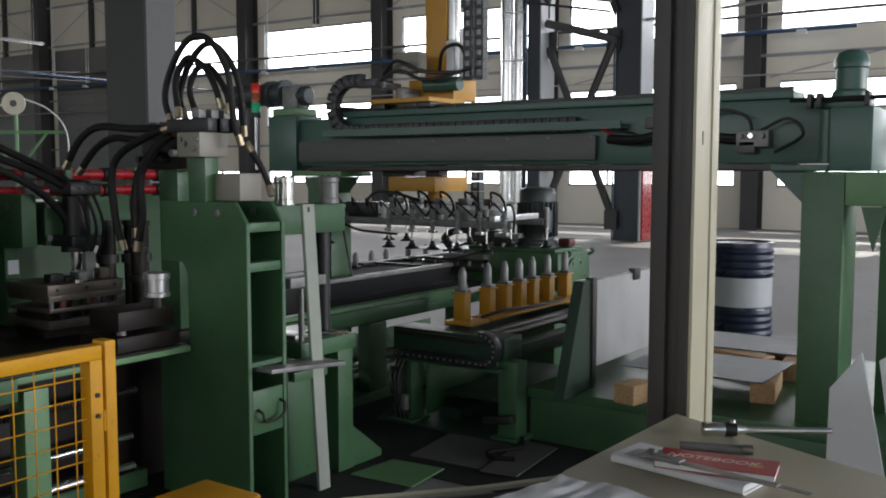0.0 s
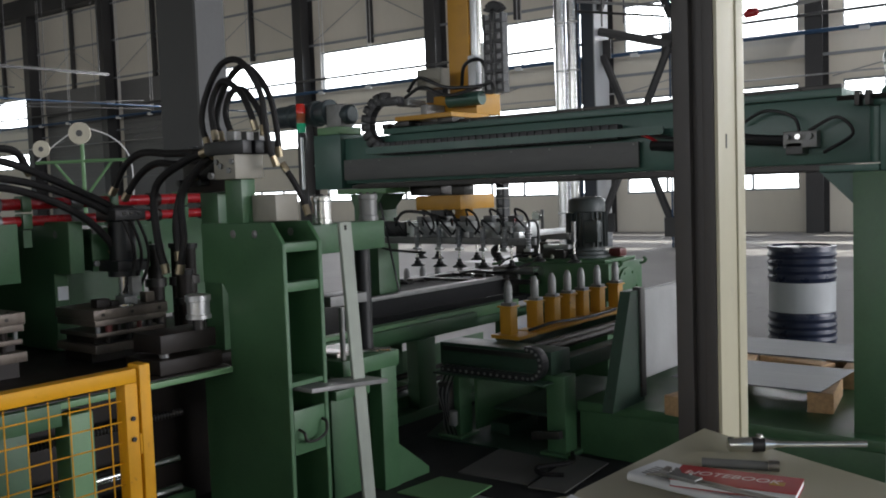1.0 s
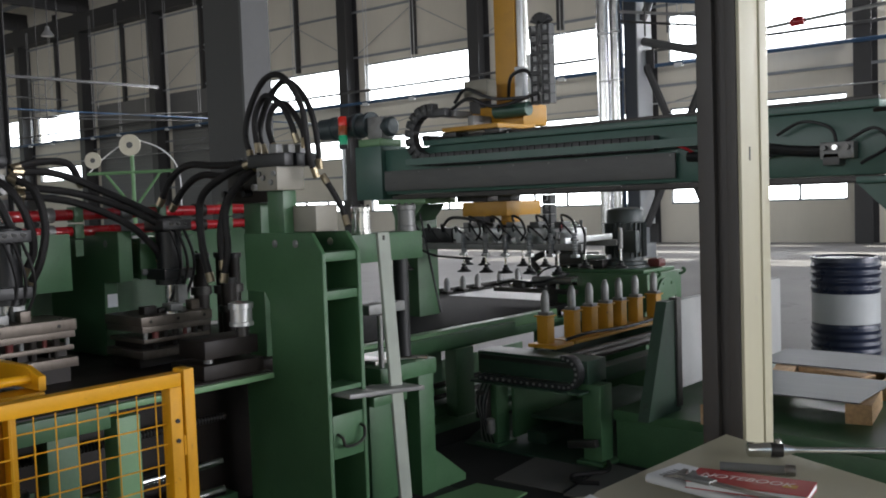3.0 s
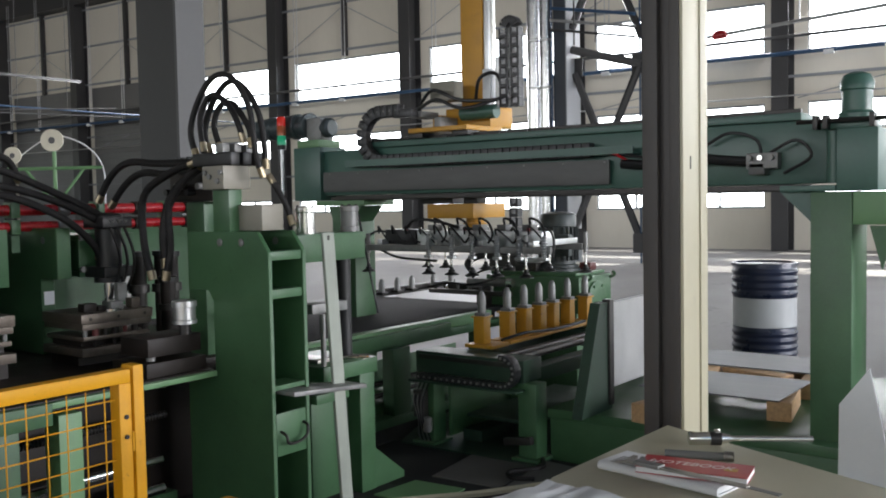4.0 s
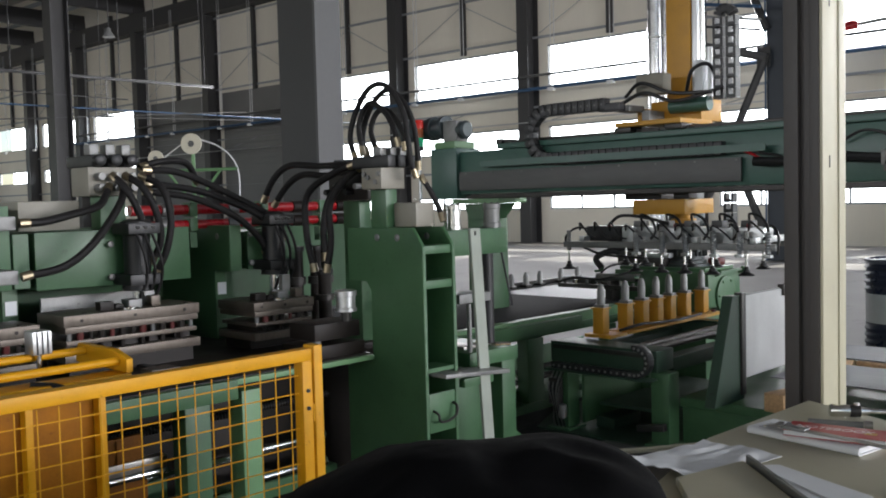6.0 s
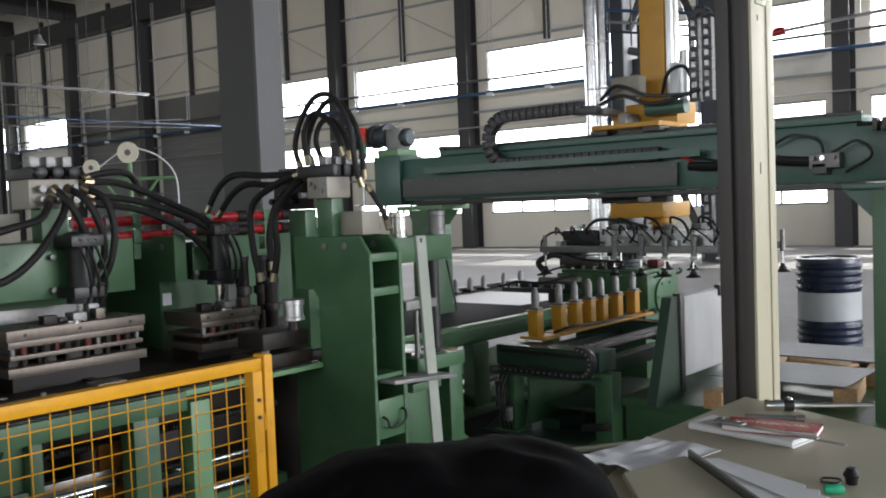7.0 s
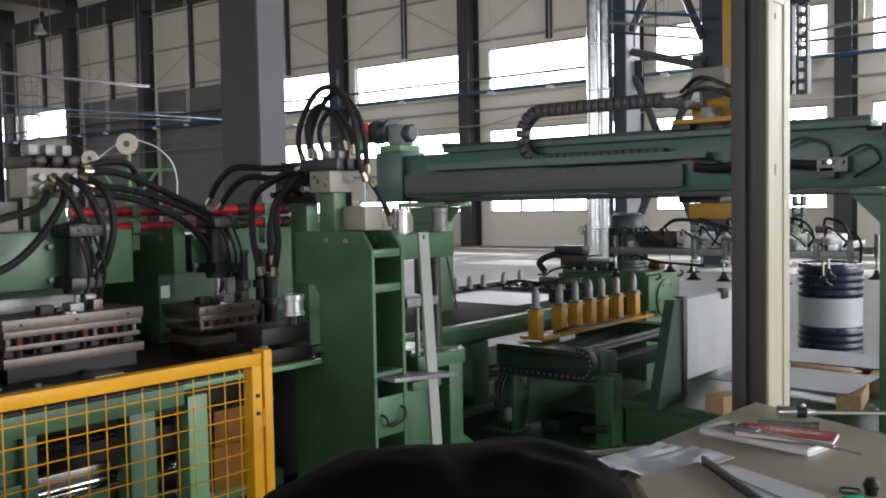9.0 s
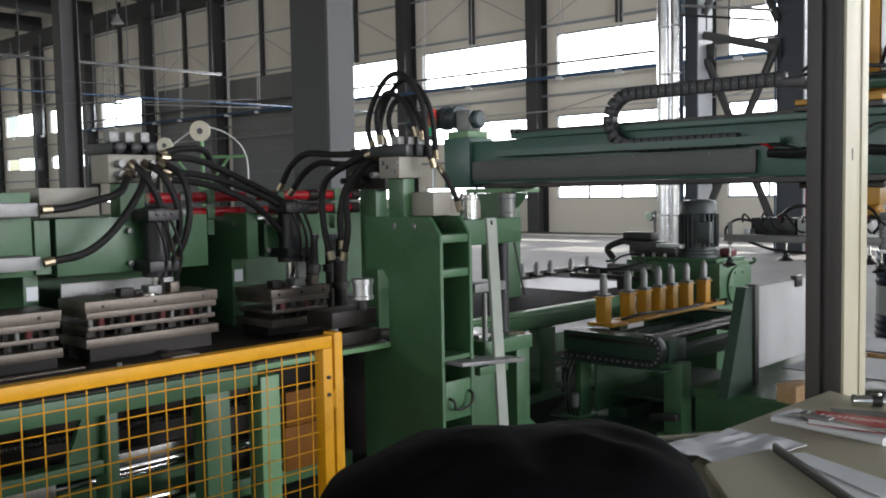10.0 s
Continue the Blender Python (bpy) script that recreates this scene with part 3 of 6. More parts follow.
def shear_station():
    xf = -3.149
    t = thing("shear_station", (-3.35, 2.4, FL), "green welded steel shear station with open side frame", "machine")
    c_frame(2.300, 0.016, xf, "side_plate", t)
    c_frame(2.450, 0.016, xf, "side_plate", t)
    part("back_plate", box(xf - 0.42, xf - 0.405, 2.317, 2.449, FL + 0.02, 0.95), GREEN, t)
    for z, h in ((1.395, 0.03), (1.272, 0.03)):
        part("rung", box(xf - 0.06, xf - 0.004, 2.317, 2.449, z - h / 2, z + h / 2, 0.004), GREEN, t)
    part("inner_web", box(xf - 0.20, xf - 0.19, 2.317, 2.449, FL + 0.02, 1.40), GREEN, t)
    part("sill", box(xf - 0.10, xf - 0.004, 2.317, 2.449, 0.96, 0.975), GREEN, t)
    door = part("door_panel", box(xf - 0.016, xf - 0.002, 2.318, 2.448, 0.745, 0.885, 0.002), GREEN, t)
    part("handle", tube([(xf, 2.335, 0.825), (xf + 0.022, 2.337, 0.815), (xf + 0.024, 2.345, 0.79), (xf + 0.024, 2.385, 0.785), (xf + 0.024, 2.425, 0.80), (xf + 0.022, 2.433, 0.83), (xf, 2.435, 0.84)], 0.005), DARKSTEEL, door, "bent steel drawer handle")
    for x, y in ((-3.274, 2.3), (-3.38, 2.3), (-3.275, 2.45)):
        part("lifting_hole_ring", lathe([(0.011, -0.001), (0.013, 0.0), (0.013, 0.002), (0.008, 0.002)], (x, y - 0.0035, 1.438), "Y", 14), CAST, t)
    # bracket plate in front of the side frame
    part("shelf_bracket", box(xf - 0.05, xf + 0.07, 2.33, 2.675, 0.933, 0.947, 0.002, turn=Matrix.Rotation(radians(-5.0), 3, "X")), CAST, t, "bare steel bracket shelf")
    part("bracket_web", box(xf - 0.03, xf + 0.0, 2.50, 2.66, 0.880, 0.912, 0.002), GREEN, t)
    # upright grey bar
    bar = plate([(2.545, 1.462), (2.600, 1.462), (2.668, FL), (2.613, FL)], "yz", -3.160, -3.146, 0.002)
    part("upright_bar", bar, BAR_PAINT, t, "grey-green painted flat upright bar")
    for z in (1.448, 1.440):
        part("bar_bolt", lathe([(0.004, 0), (0.004, 0.004)], (-3.146, 2.57, z), "X", 8), DARKSTEEL, t)
    # head beam over the blade
    part("head_beam", box(-3.42, -3.285, 2.48, 2.912, 1.352, 1.452, 0.003), GREEN, t)
    part("guide_post", rod((-3.31, 2.815, 0.986), (-3.31, 2.815, 1.352), 0.028, seg=18), BLACK, t, "black round guide post")
    part("guide_post", rod((-3.31, 2.545, 0.95), (-3.31, 2.545, 1.352), 0.018, seg=18), BLACK, t, "black round guide post")
    part("spring_post", rod((-3.24, 2.63, 0.97), (-3.24, 2.63, 1.17), 0.010, seg=12), CAST, t)
    part("blade_block", box(-3.38, -3.26, 2.60, 2.78, 1.17, 1.205, 0.003), CAST, t)
    for (x, y, m) in ((-3.33, 2.645, CHROME), (-3.325, 2.872, CAST)):
        c = part("cylinder", lathe([(0.036, 0), (0.036, 0.018), (0.033, 0.02), (0.033, 0.075), (0.036, 0.078), (0.036, 0.094), (0.03, 0.098)], (x, y, 1.453), seg=20), m, t, "short silver hydraulic cylinder")
        for a in range(4):
            part("cylinder_bolt", rod((x + 0.026 * math.cos(a * 1.57 + 0.7), y + 0.026 * math.sin(a * 1.57 + 0.7), 1.546), (x + 0.026 * math.cos(a * 1.57 + 0.7), y + 0.026 * math.sin(a * 1.57 + 0.7), 1.556), 0.005, seg=6), DARKSTEEL, c)
    # lower tool stand
    part("tool_stand", box(-3.52, -3.214, 2.60, 2.887, 0.93, 0.986, 0.004), GREEN, t)
    part("stand_leg", box(-3.29, -3.225, 2.80, 2.880, FL, 0.93, 0.003), GREEN, t)
    part("stand_leg", box(-3.50, -3.30, 2.62, 2.876, FL, 0.93, 0.003), GREEN, t)
    part("stand_foot", plate([(2.88, FL), (3.05, FL), (3.05, FL + 0.03), (2.88, FL + 0.16)], "yz", -3.29, -3.23), GREEN, t)
    for k, (x, y) in enumerate(((-3.30, 2.72), (-3.27, 2.75), (-3.25, 2.79))):
        solo("bolt", rod((x, y, 0.997), (x + 0.05, y + 0.035, 0.997), 0.008, seg=10), CHROME, "loose steel bolt lying on the tool stand", "bolt", group="loose bolts")
    solo("steel_shim", box(-3.42, -3.28, 2.64, 2.72, 0.987, 1.0, 0.002), STEEL, "small ground steel plate lying on the tool stand", "plate")
    # pillar with the valve block
    part("valve_pillar", box(-3.417, -3.335, 2.305, 2.36, 1.473, 1.612, 0.002), GREEN, t)
    vb = part("valve_block", box(-3.425, -3.318, 2.27, 2.385, 1.613, 1.690, 0.004), BEIGE, t, "bare machined valve manifold block")
    for x, z in ((-3.405, 1.668), (-3.33, 1.668), (-3.345, 1.640), (-3.385, 1.655)):
        part("port", lathe([(0.009, 0), (0.009, 0.006), (0.005, 0.006)], (x, 2.262, z), "Y", 12), CAST, vb)
    for i in range(3):
        y = 2.29 + i * 0.05
        part("solenoid_valve", box(-3.50, -3.30, y, y + 0.038, 1.691, 1.735, 0.006), BLACK, vb)
        part("solenoid_coil", lathe([(0.017, 0), (0.017, 0.05), (0.012, 0.055)], (-3.50, y + 0.019, 1.715), "X", 12), BLACK, vb)
        part("valve_plug", box(-3.385, -3.345, y + 0.004, y + 0.034, 1.735, 1.765, 0.004), CAST, vb)
    part("junction_box", box(-3.36, -3.222, 2.345, 2.44, 1.475, 1.562, 0.005), BEIGE, t, "grey sheet-metal junction box")
    return t


shear_station()


def hoses(name, label, routes, r, parent_at):
    t = thing(name, parent_at, label, "hose")
    for pts in routes:
        h = part("hose", tube(pts, r, 10, 7), HOSE, t)
        for a, b in ((pts[0], pts[1]), (pts[-1], pts[-2])):
            d = (Vector(b) - Vector(a)).normalized()
            part("fitting", rod(a, Vector(a) + d * 0.034, r * 1.15, seg=10), BRASS, h, "pale brass crimped hose fitting")


hoses("hydraulic_hose_loop", "looping black hydraulic hoses above the valve block", [
    [(-3.50, 2.31, 1.72), (-3.527, 2.31, 1.81), (-3.505, 2.32, 1.90), (-3.445, 2.33, 1.98), (-3.38, 2.34, 1.995), (-3.318, 2.34, 1.957), (-3.276, 2.35, 1.88), (-3.26, 2.35, 1.80), (-3.257, 2.36, 1.71), (-3.25, 2.38, 1.65)],
    [(-3.49, 2.36, 1.74), (-3.515, 2.36, 1.81), (-3.49, 2.37, 1.90), (-3.435, 2.38, 1.965), (-3.375, 2.38, 1.975), (-3.32, 2.39, 1.93), (-3.285, 2.40, 1.86), (-3.275, 2.41, 1.77), (-3.28, 2.42, 1.68)],
    [(-3.46, 2.31, 1.74), (-3.487, 2.32, 1.85), (-3.46, 2.33, 1.917), (-3.418, 2.33, 1.928), (-3.366, 2.34, 1.893), (-3.322, 2.34, 1.833), (-3.305, 2.35, 1.765)],
    [(-3.43, 2.36, 1.74), (-3.465, 2.36, 1.83), (-3.445, 2.37, 1.895), (-3.40, 2.38, 1.905), (-3.355, 2.38, 1.87), (-3.322, 2.39, 1.81), (-3.315, 2.39, 1.75)],
    [(-3.27, 2.42, 1.66), (-3.24, 2.44, 1.60), (-3.22, 2.46, 1.54), (-3.20, 2.46, 1.49)],
], 0.0105, (-3.4, 2.35, 1.74))


# ---------------------------------------------------------------- press line: bed, heads, dies
def press_line():
    t = thing("press_bed", (-4.1, 1.0, FL), "long green press bed with a black oily deck", "machine")
    part("deck", box(-5.05, -3.43, -1.2, 2.298, 0.985, 1.012, 0.003), DECK, t, "black oily steel deck")
    part("deck_edge", box(-3.428, -3.40, -1.2, 1.70, 0.945, 1.008, 0.003), GREEN, t, "green painted deck edge")
    # paler green puts the light caught by this edge into its colour
    part("deck_edge", box(-3.428, -3.405, 1.702, 2.292, 0.990, 1.008, 0.002), PALE_GREEN, t, "deck edge painted paler where it catches light")
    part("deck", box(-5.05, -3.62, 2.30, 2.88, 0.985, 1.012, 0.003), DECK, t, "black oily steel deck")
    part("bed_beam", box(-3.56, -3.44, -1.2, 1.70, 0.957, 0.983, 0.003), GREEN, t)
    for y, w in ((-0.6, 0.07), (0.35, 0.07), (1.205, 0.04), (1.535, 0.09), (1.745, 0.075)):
        # the last leg is paler than the others, coloured as lit
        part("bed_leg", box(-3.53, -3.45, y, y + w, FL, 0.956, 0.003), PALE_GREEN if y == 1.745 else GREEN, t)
    part("side_rail", box(-3.52, -3.46, -1.2, 1.203, 0.758, 0.80, 0.003), GREEN, t)
    part("rail_gusset", plate([(1.10, 0.801), (1.203, 0.801), (1.203, 0.955), (1.16, 0.955)], "yz", -3.50, -3.48), GREEN, t)
    part("slide_bar", box(-3.60, -3.56, -1.0, 1.10, 0.68, 0.735, 0.003), STEEL, t, "bright ground slide bar")
    part("slide_bar", box(-3.60, -3.56, 1.15, 1.53, 0.735, 0.775, 0.003), STEEL, t, "bright ground slide bar")
    part("slide_bar", rod((-3.57, 1.26, 0.725), (-3.57, 1.53, 0.725), 0.016, seg=14), CHROME, t, "bright ground slide bar")
    part("lower_panel", box(-3.75, -3.735, 1.18, 1.62, FL, 0.715, 0.002), GREEN, t)
    n = 270
    screw = [(0.006, 0)] + [((0.0135 if k % 2 else 0.0095), 0.006 * k) for k in range(2 * n)] + [(0.006, 0.012 * n)]
    part("feed_screw", lathe(screw, (-3.62, -1.0, 0.845), "Y", 10), DARKSTEEL, t, "dark threaded feed screw")
    part("lower_beam", box(-3.72, -3.64, -1.2, 2.29, 0.50, 0.56, 0.003), GREEN, t)
    # black sheet added for the darkness behind the legs and mesh
    part("dark_backing", box(-3.78, -3.76, -1.2, 2.88, FL, 0.98), DECK, t)
    part("guide_rail", rod((-3.60, -1.2, 0.70), (-3.60, 2.2, 0.70), 0.014), CHROME, t, "bright round guide rail")
    part("guide_rail", rod((-3.60, -1.2, 0.60), (-3.60, 2.2, 0.60), 0.02), CHROME, t, "bright round guide rail")
    part("rack", box(-3.62, -3.585, -1.2, 2.0, 1.013, 1.03), DIE, t, "worn toothed rack on the deck")
    for x0, x1, y0, y1 in ((-3.71, -3.66, -1.2, 1.42), (-3.80, -3.775, -1.2, 1.30), (-3.52, -3.485, 0.2, 1.55)):
        part("deck_rail", box(x0, x1, y0, y1, 1.013, 1.021, 0.002), DIE, t, "worn steel rail on the deck")
    for y in (0.52, 0.98, 1.37, 1.62):
        part("rail_bolt", rod((-3.685, y, 1.021), (-3.685, y, 1.034), 0.009, seg=8), CAST, t)
    part("loose_stop", box(-3.66, -3.58, 1.50, 1.60, 1.034, 1.046, 0.002), DIE, t)
    tooth = part("rack_tooth", box(-3.584, -3.572, -1.15, -1.135, 1.013, 1.032), DIE, t)
    repeat(tooth, [(0, 0.03 * i, 0) for i in range(1, 100)])
    rear = [(0.3, 1.013), (2.87, 1.013), (2.87, 1.36), (2.92, 1.36), (2.92, 1.013), (3.55, 1.013), (3.55, 1.47), (0.3, 1.47)]
    part("rear_frame", plate(rear, "yz", -4.80, -4.77, 0.002), GREEN, t)
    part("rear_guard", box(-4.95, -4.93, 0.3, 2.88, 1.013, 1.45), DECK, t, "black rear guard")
    for y in (0.3, 0.95, 1.6):
        part("deck_strip", box(-4.02, -3.5, y, y + 0.03, 1.013, 1.022, 0.001), DARKSTEEL, t)


press_line()


def press_head(y0, y1, top, low, xf, cyl_y, label, column=True):
    """A C-frame press head: front panel between side plates, with a hydraulic cylinder before it."""
    t = thing("press_unit", (xf - 0.3, (y0 + y1) / 2, 1.012), label, "machine", "press heads")
    part("front_panel", box(xf - 0.02, xf, y0, y1, low, top, 0.002), GREEN, t)
    part("top_cap", box(xf - 0.5, xf - 0.022, y0 + 0.002, y1 - 0.002, top - 0.02, top - 0.003), GREEN, t)
    part("under_plate", box(xf - 0.5, xf - 0.022, y0 + 0.002, y1 - 0.002, low + 0.002, low + 0.02), GREEN, t)
    for y in (y0, y1 - 0.016):
        part("side_plate", box(xf - 0.5, xf - 0.022, y + 0.003, y + 0.013, low + 0.021, top - 0.021), GREEN, t)
    part("rear_column", box(xf - 0.62, xf - 0.502, y0, y1, 1.014, top, 0.003), GREEN, t)
    c = part("ram_cylinder", lathe([(0.055, 0), (0.055, 0.05), (0.048, 0.055), (0.048, 0.20), (0.055, 0.205), (0.055, 0.25), (0.03, 0.26)], (xf + 0.07, cyl_y, low - 0.02), seg=22), BLACK, t, "black hydraulic ram cylinder")
    for z in (low + 0.03, low + 0.15):
        part("clamp_bolt", lathe([(0.012, 0), (0.012, 0.012), (0.008, 0.014)], (xf + 0.01, cyl_y - 0.075, z), "X", 8), CAST, c)
    for k in range(3):
        yy = cyl_y - 0.03 + 0.03 * k
        part("sensor_lead", tube([(xf + 0.12, yy, low + 0.20), (xf + 0.15, yy + 0.02, low + 0.10), (xf + 0.135, yy + 0.03, low + 0.02), (xf + 0.11, yy, low - 0.08)], 0.006, 6, 6), HOSE, c)
        part("elbow_fitting", rod((xf + 0.11, yy, low + 0.19), (xf + 0.135, yy + 0.004, low + 0.215), 0.010, seg=8), CAST, c)
    for z in (low + 0.0, low + 0.185):
        part("flange_block", box(xf + 0.005, xf + 0.135, cyl_y - 0.062, cyl_y + 0.062, z, z + 0.04, 0.004), BLACK, c)
    part("limit_switch", box(xf + 0.125, xf + 0.15, cyl_y - 0.02, cyl_y + 0.02, low - 0.09, low - 0.02, 0.003), CAST, c, "small grey limit switch")
    part("ram_rod", rod((xf + 0.07, cyl_y, low - 0.10), (xf + 0.07, cyl_y, low - 0.02), 0.022), CHROME, c, "bright ram rod")
    part("rod_nut", lathe([(0.04, 0), (0.04, 0.02), (0.03, 0.022), (0.03, 0.04)], (xf + 0.07, cyl_y, low - 0.135), seg=18), CHROME, c)
    return t


def station_plate(y, xf, top):
    t = thing("station_frame", (xf - 0.3, y, 1.012), "green C-shaped station side frame with a lit front edge", "machine", "station frames")
    out = [(xf, top), (xf, 1.30), (xf - 0.12, 1.30), (xf - 0.12, 1.014), (xf - 0.55, 1.014), (xf - 0.55, top)]
    part("frame_plate", plate(out, "xz", y, y + 0.055, 0.002), GREEN, t)
    part("lifting_hole_ring", lathe([(0.012, 0), (0.014, 0.002), (0.008, 0.003)], (xf - 0.09, y - 0.004, top - 0.045), "Y", 14), CAST, t)
    part("sticker", box(xf - 0.118, xf - 0.116, y + 0.01, y + 0.05, 1.20, 1.25), WHITE, t, "small white notice plate")


press_head(0.55, 1.27, 1.584, 1.30, -4.08, 1.02, "tall green press head with hydraulic cylinder")
press_head(1.36, 1.958, 1.490, 1.288, -4.1, 1.70, "green press head with black hydraulic cylinder")
press_head(2.24, 2.48, 1.46, 1.30, -4.12, 2.32, "small green press head behind the hoses")
station_plate(2.135, -4.09, 1.488)
station_plate(1.285, -4.10, 1.488)
solo("sheet_guard", box(-4.23, -4.22, 1.42, 1.80, 1.0125, 1.25, 0.002), CAST, "pale sheet guard behind the die", "guard")
solo("valve_cabinet", box(-4.45, -4.18, 1.34, 1.56, 1.495, 1.60, 0.004), BEIGE, "beige valve cabinet on the press head", "cabinet")
for z in (1.33, 1.505):
    solo("cylinder_clamp", box(-4.079, -3.93, 0.86, 1.235, z, z + 0.045, 0.003), CAST, "dark grey clamp block on the press head", "clamp", group="clamp blocks")


def die_set(y0, y1, x0, x1, z0, z1, label, group="die sets"):
    t = thing("die_set", ((x0 + x1) / 2, (y0 + y1) / 2, z0), label, "die", group)
    h = z1 - z0
    mid = (y0 + y1) / 2
    part("base_plate", box(x0, x1, y0, y1, z0, z0 + 0.20 * h, 0.002), DIE, t)
    part("stripper_plate", box(x0 + 0.01, x1 - 0.006, y0 + 0.01, y1 - 0.01, z0 + 0.36 * h, z0 + 0.46 * h, 0.002), DIE, t)
    part("punch_holder", box(x0 + 0.004, x1 - 0.003, y0 + 0.005, y1 - 0.005, z0 + 0.62 * h, z0 + 0.76 * h, 0.002), DIE, t)
    top = part("top_plate", box(x0, x1, y0, y1, z0 + 0.765 * h, z1, 0.002), DIE, t)
    for f in (0.12, 0.5, 0.88):
        y = y0 + f * (y1 - y0)
        part("cap_screw", rod((x1 - 0.002, y, z1 - 0.12 * h), (x1 + 0.002, y, z1 - 0.12 * h), 0.006, seg=8), DECK, top)
        part("cap_screw", rod((x1 - 0.025, y + 0.02, z1 - 0.001), (x1 - 0.025, y + 0.02, z1 + 0.004), 0.008, seg=8), DECK, top)
    n = max(5, int((y1 - y0) / 0.038))
    for i in range(n):
        y = y0 + 0.025 + i * (y1 - y0 - 0.05) / (n - 1)
        m = DULLRED if i % 3 == 1 else (CAST if i % 4 == 0 else DECK)
        part("punch_pin", rod((x1 - 0.022, y, z0 + 0.46 * h), (x1 - 0.022, y, z0 + 0.62 * h), 0.012 if i % 2 else 0.008, seg=8), m, t)
        if i % 2:
            part("spring_pin", rod((x1 - 0.026, y, z0 + 0.20 * h), (x1 - 0.026, y, z0 + 0.36 * h), 0.008, seg=8), DECK, t)
    for i in range(5):
        part("die_block", box(x0 + 0.03, x1 - 0.04, y0 + 0.02 + i * (y1 - y0 - 0.1) / 4, y0 + 0.08 + i * (y1 - y0 - 0.1) / 4, z0 + 0.21 * h, z0 + 0.355 * h), DECK, t)
    part("coupling", box(x1 - 0.10, x1 - 0.04, mid, mid + 0.05, z1, z1 + 0.03, 0.003), CAST, t)
    for d, w, e in ((-0.10, 0.05, 0.030), (0.09, 0.035, 0.036), (-0.045, 0.03, 0.018)):
        part("clamp_block", box(x1 - 0.09, x1 - 0.05, mid + d, mid + d + w, z1, z1 + e, 0.003), DIE if e > 0.03 else DECK, t)
    part("die_flange", lathe([(0.028, 0), (0.028, 0.008), (0.02, 0.01)], (x1 - 0.03, mid - 0.005, z1), seg=16), CHROME, t, "bright round flange")


die_set(1.34, 1.84, -4.06, -3.85, 1.062, 1.218, "long layered steel punching die on the press deck")
die_set(2.05, 2.335, -4.06, -3.81, 1.05, 1.196, "short layered steel punching die on the press deck")
die_set(0.66, 1.27, -4.06, -3.87, 1.045, 1.20, "wide layered steel die under the tall press head")
for y0, y1, z in ((1.36, 1.82, 1.0615), (2.07, 2.32, 1.0495), (0.68, 1.25, 1.0445)):
    solo("bolster", box(-4.04, -3.87, y0, y1, 1.0125, z), DECK, "black bolster block under a die", "block", group="bolsters")
sd = thing("shear_die", (-3.55, 2.17, 1.0125), "dark oily shear die block in the throat", "die")
part("die_base", box(-3.64, -3.45, 2.05, 2.285, 1.0125, 1.06, 0.004), DECK, sd)
part("die_upper", box(-3.62, -3.47, 2.07, 2.28, 1.075, 1.135, 0.004), DECK, sd)
part("die_column", rod((-3.50, 2.10, 1.06), (-3.50, 2.10, 1.075), 0.015, seg=10), CAST, sd)
part("die_column", rod((-3.59, 2.25, 1.06), (-3.59, 2.25, 1.075), 0.015, seg=10), CAST, sd)
part("stud", rod((-3.475, 2.22, 1.135), (-3.475, 2.22, 1.171), 0.02, seg=12), DARKSTEEL, sd)
solo("silver_cylinder", lathe([(0.04, 0), (0.04, 0.012), (0.036, 0.014), (0.036, 0.055), (0.041, 0.057), (0.041, 0.075), (0.03, 0.078)], (-3.475, 2.22, 1.171), seg=20), ALU, "short bright cylinder on the shear die", "cylinder")


def valve_stack(x, y, z):
    t = thing("valve_stack", (x, y, z), "hydraulic valve stack on a machined manifold block", "valve")
    part("mount_post", box(x - 0.05, x + 0.03, y - 0.04, y + 0.06, 1.4885, z, 0.003), GREEN, t)
    b = part("manifold_block", box(x - 0.09, x + 0.05, y - 0.09, y + 0.10, z, z + 0.105, 0.004), BEIGE, t)
    for i in range(3):
        yy = y - 0.075 + i * 0.062
        part("solenoid_valve", box(x - 0.16, x + 0.05, yy, yy + 0.045, z + 0.106, z + 0.15, 0.006), BLACK, b)
        part("solenoid_coil", lathe([(0.022, 0), (0.022, 0.03), (0.014, 0.034)], (x + 0.05, yy + 0.022, z + 0.13), "X", 14), BLACK, b)
        part("valve_plug", box(x - 0.02, x + 0.03, yy + 0.004, yy + 0.04, z + 0.151, z + 0.19, 0.005), CAST, b)
        part("port_fitting", rod((x + 0.05, yy + 0.02, z + 0.07), (x + 0.09, yy + 0.02, z + 0.07), 0.014, seg=8), CAST, b)
        part("port_fitting", rod((x + 0.05, yy + 0.02, z + 0.03), (x + 0.09, yy + 0.02, z + 0.03), 0.014, seg=8), CAST, b)


valve_stack(-4.17, 1.66, 1.615)

for z, r in ((1.556, 0.021), (1.494, 0.019)):
    p = thing("red_pipe", (-4.27, 1.9, z), "glossy red hydraulic supply pipe with green clamps", "pipe", "red pipes")
    part("pipe_run", rod((-4.27, 1.8, z), (-4.27, 2.9, z), r, seg=14), RED, p)
    for y in (1.93, 2.24, 2.58, 2.83):
        part("coupling", rod((-4.27, y, z), (-4.27, y + 0.05, z), r + 0.007, seg=12), DECK if y > 2.4 else CAST, p, "dark pipe coupling")
    for y in (2.05, 2.40, 2.72):
        part("pipe_clamp", box(-4.30, -4.24, y, y + 0.035, z - r - 0.008, z + r + 0.008, 0.003), GREEN, p)
for y in (2.05, 2.40, 2.72):
    solo("pipe_support", box(-4.29, -4.25, y + 0.002, y + 0.033, 1.40, 1.462), GREEN, "green support bracket under the red pipes", "bracket", group="pipe supports")

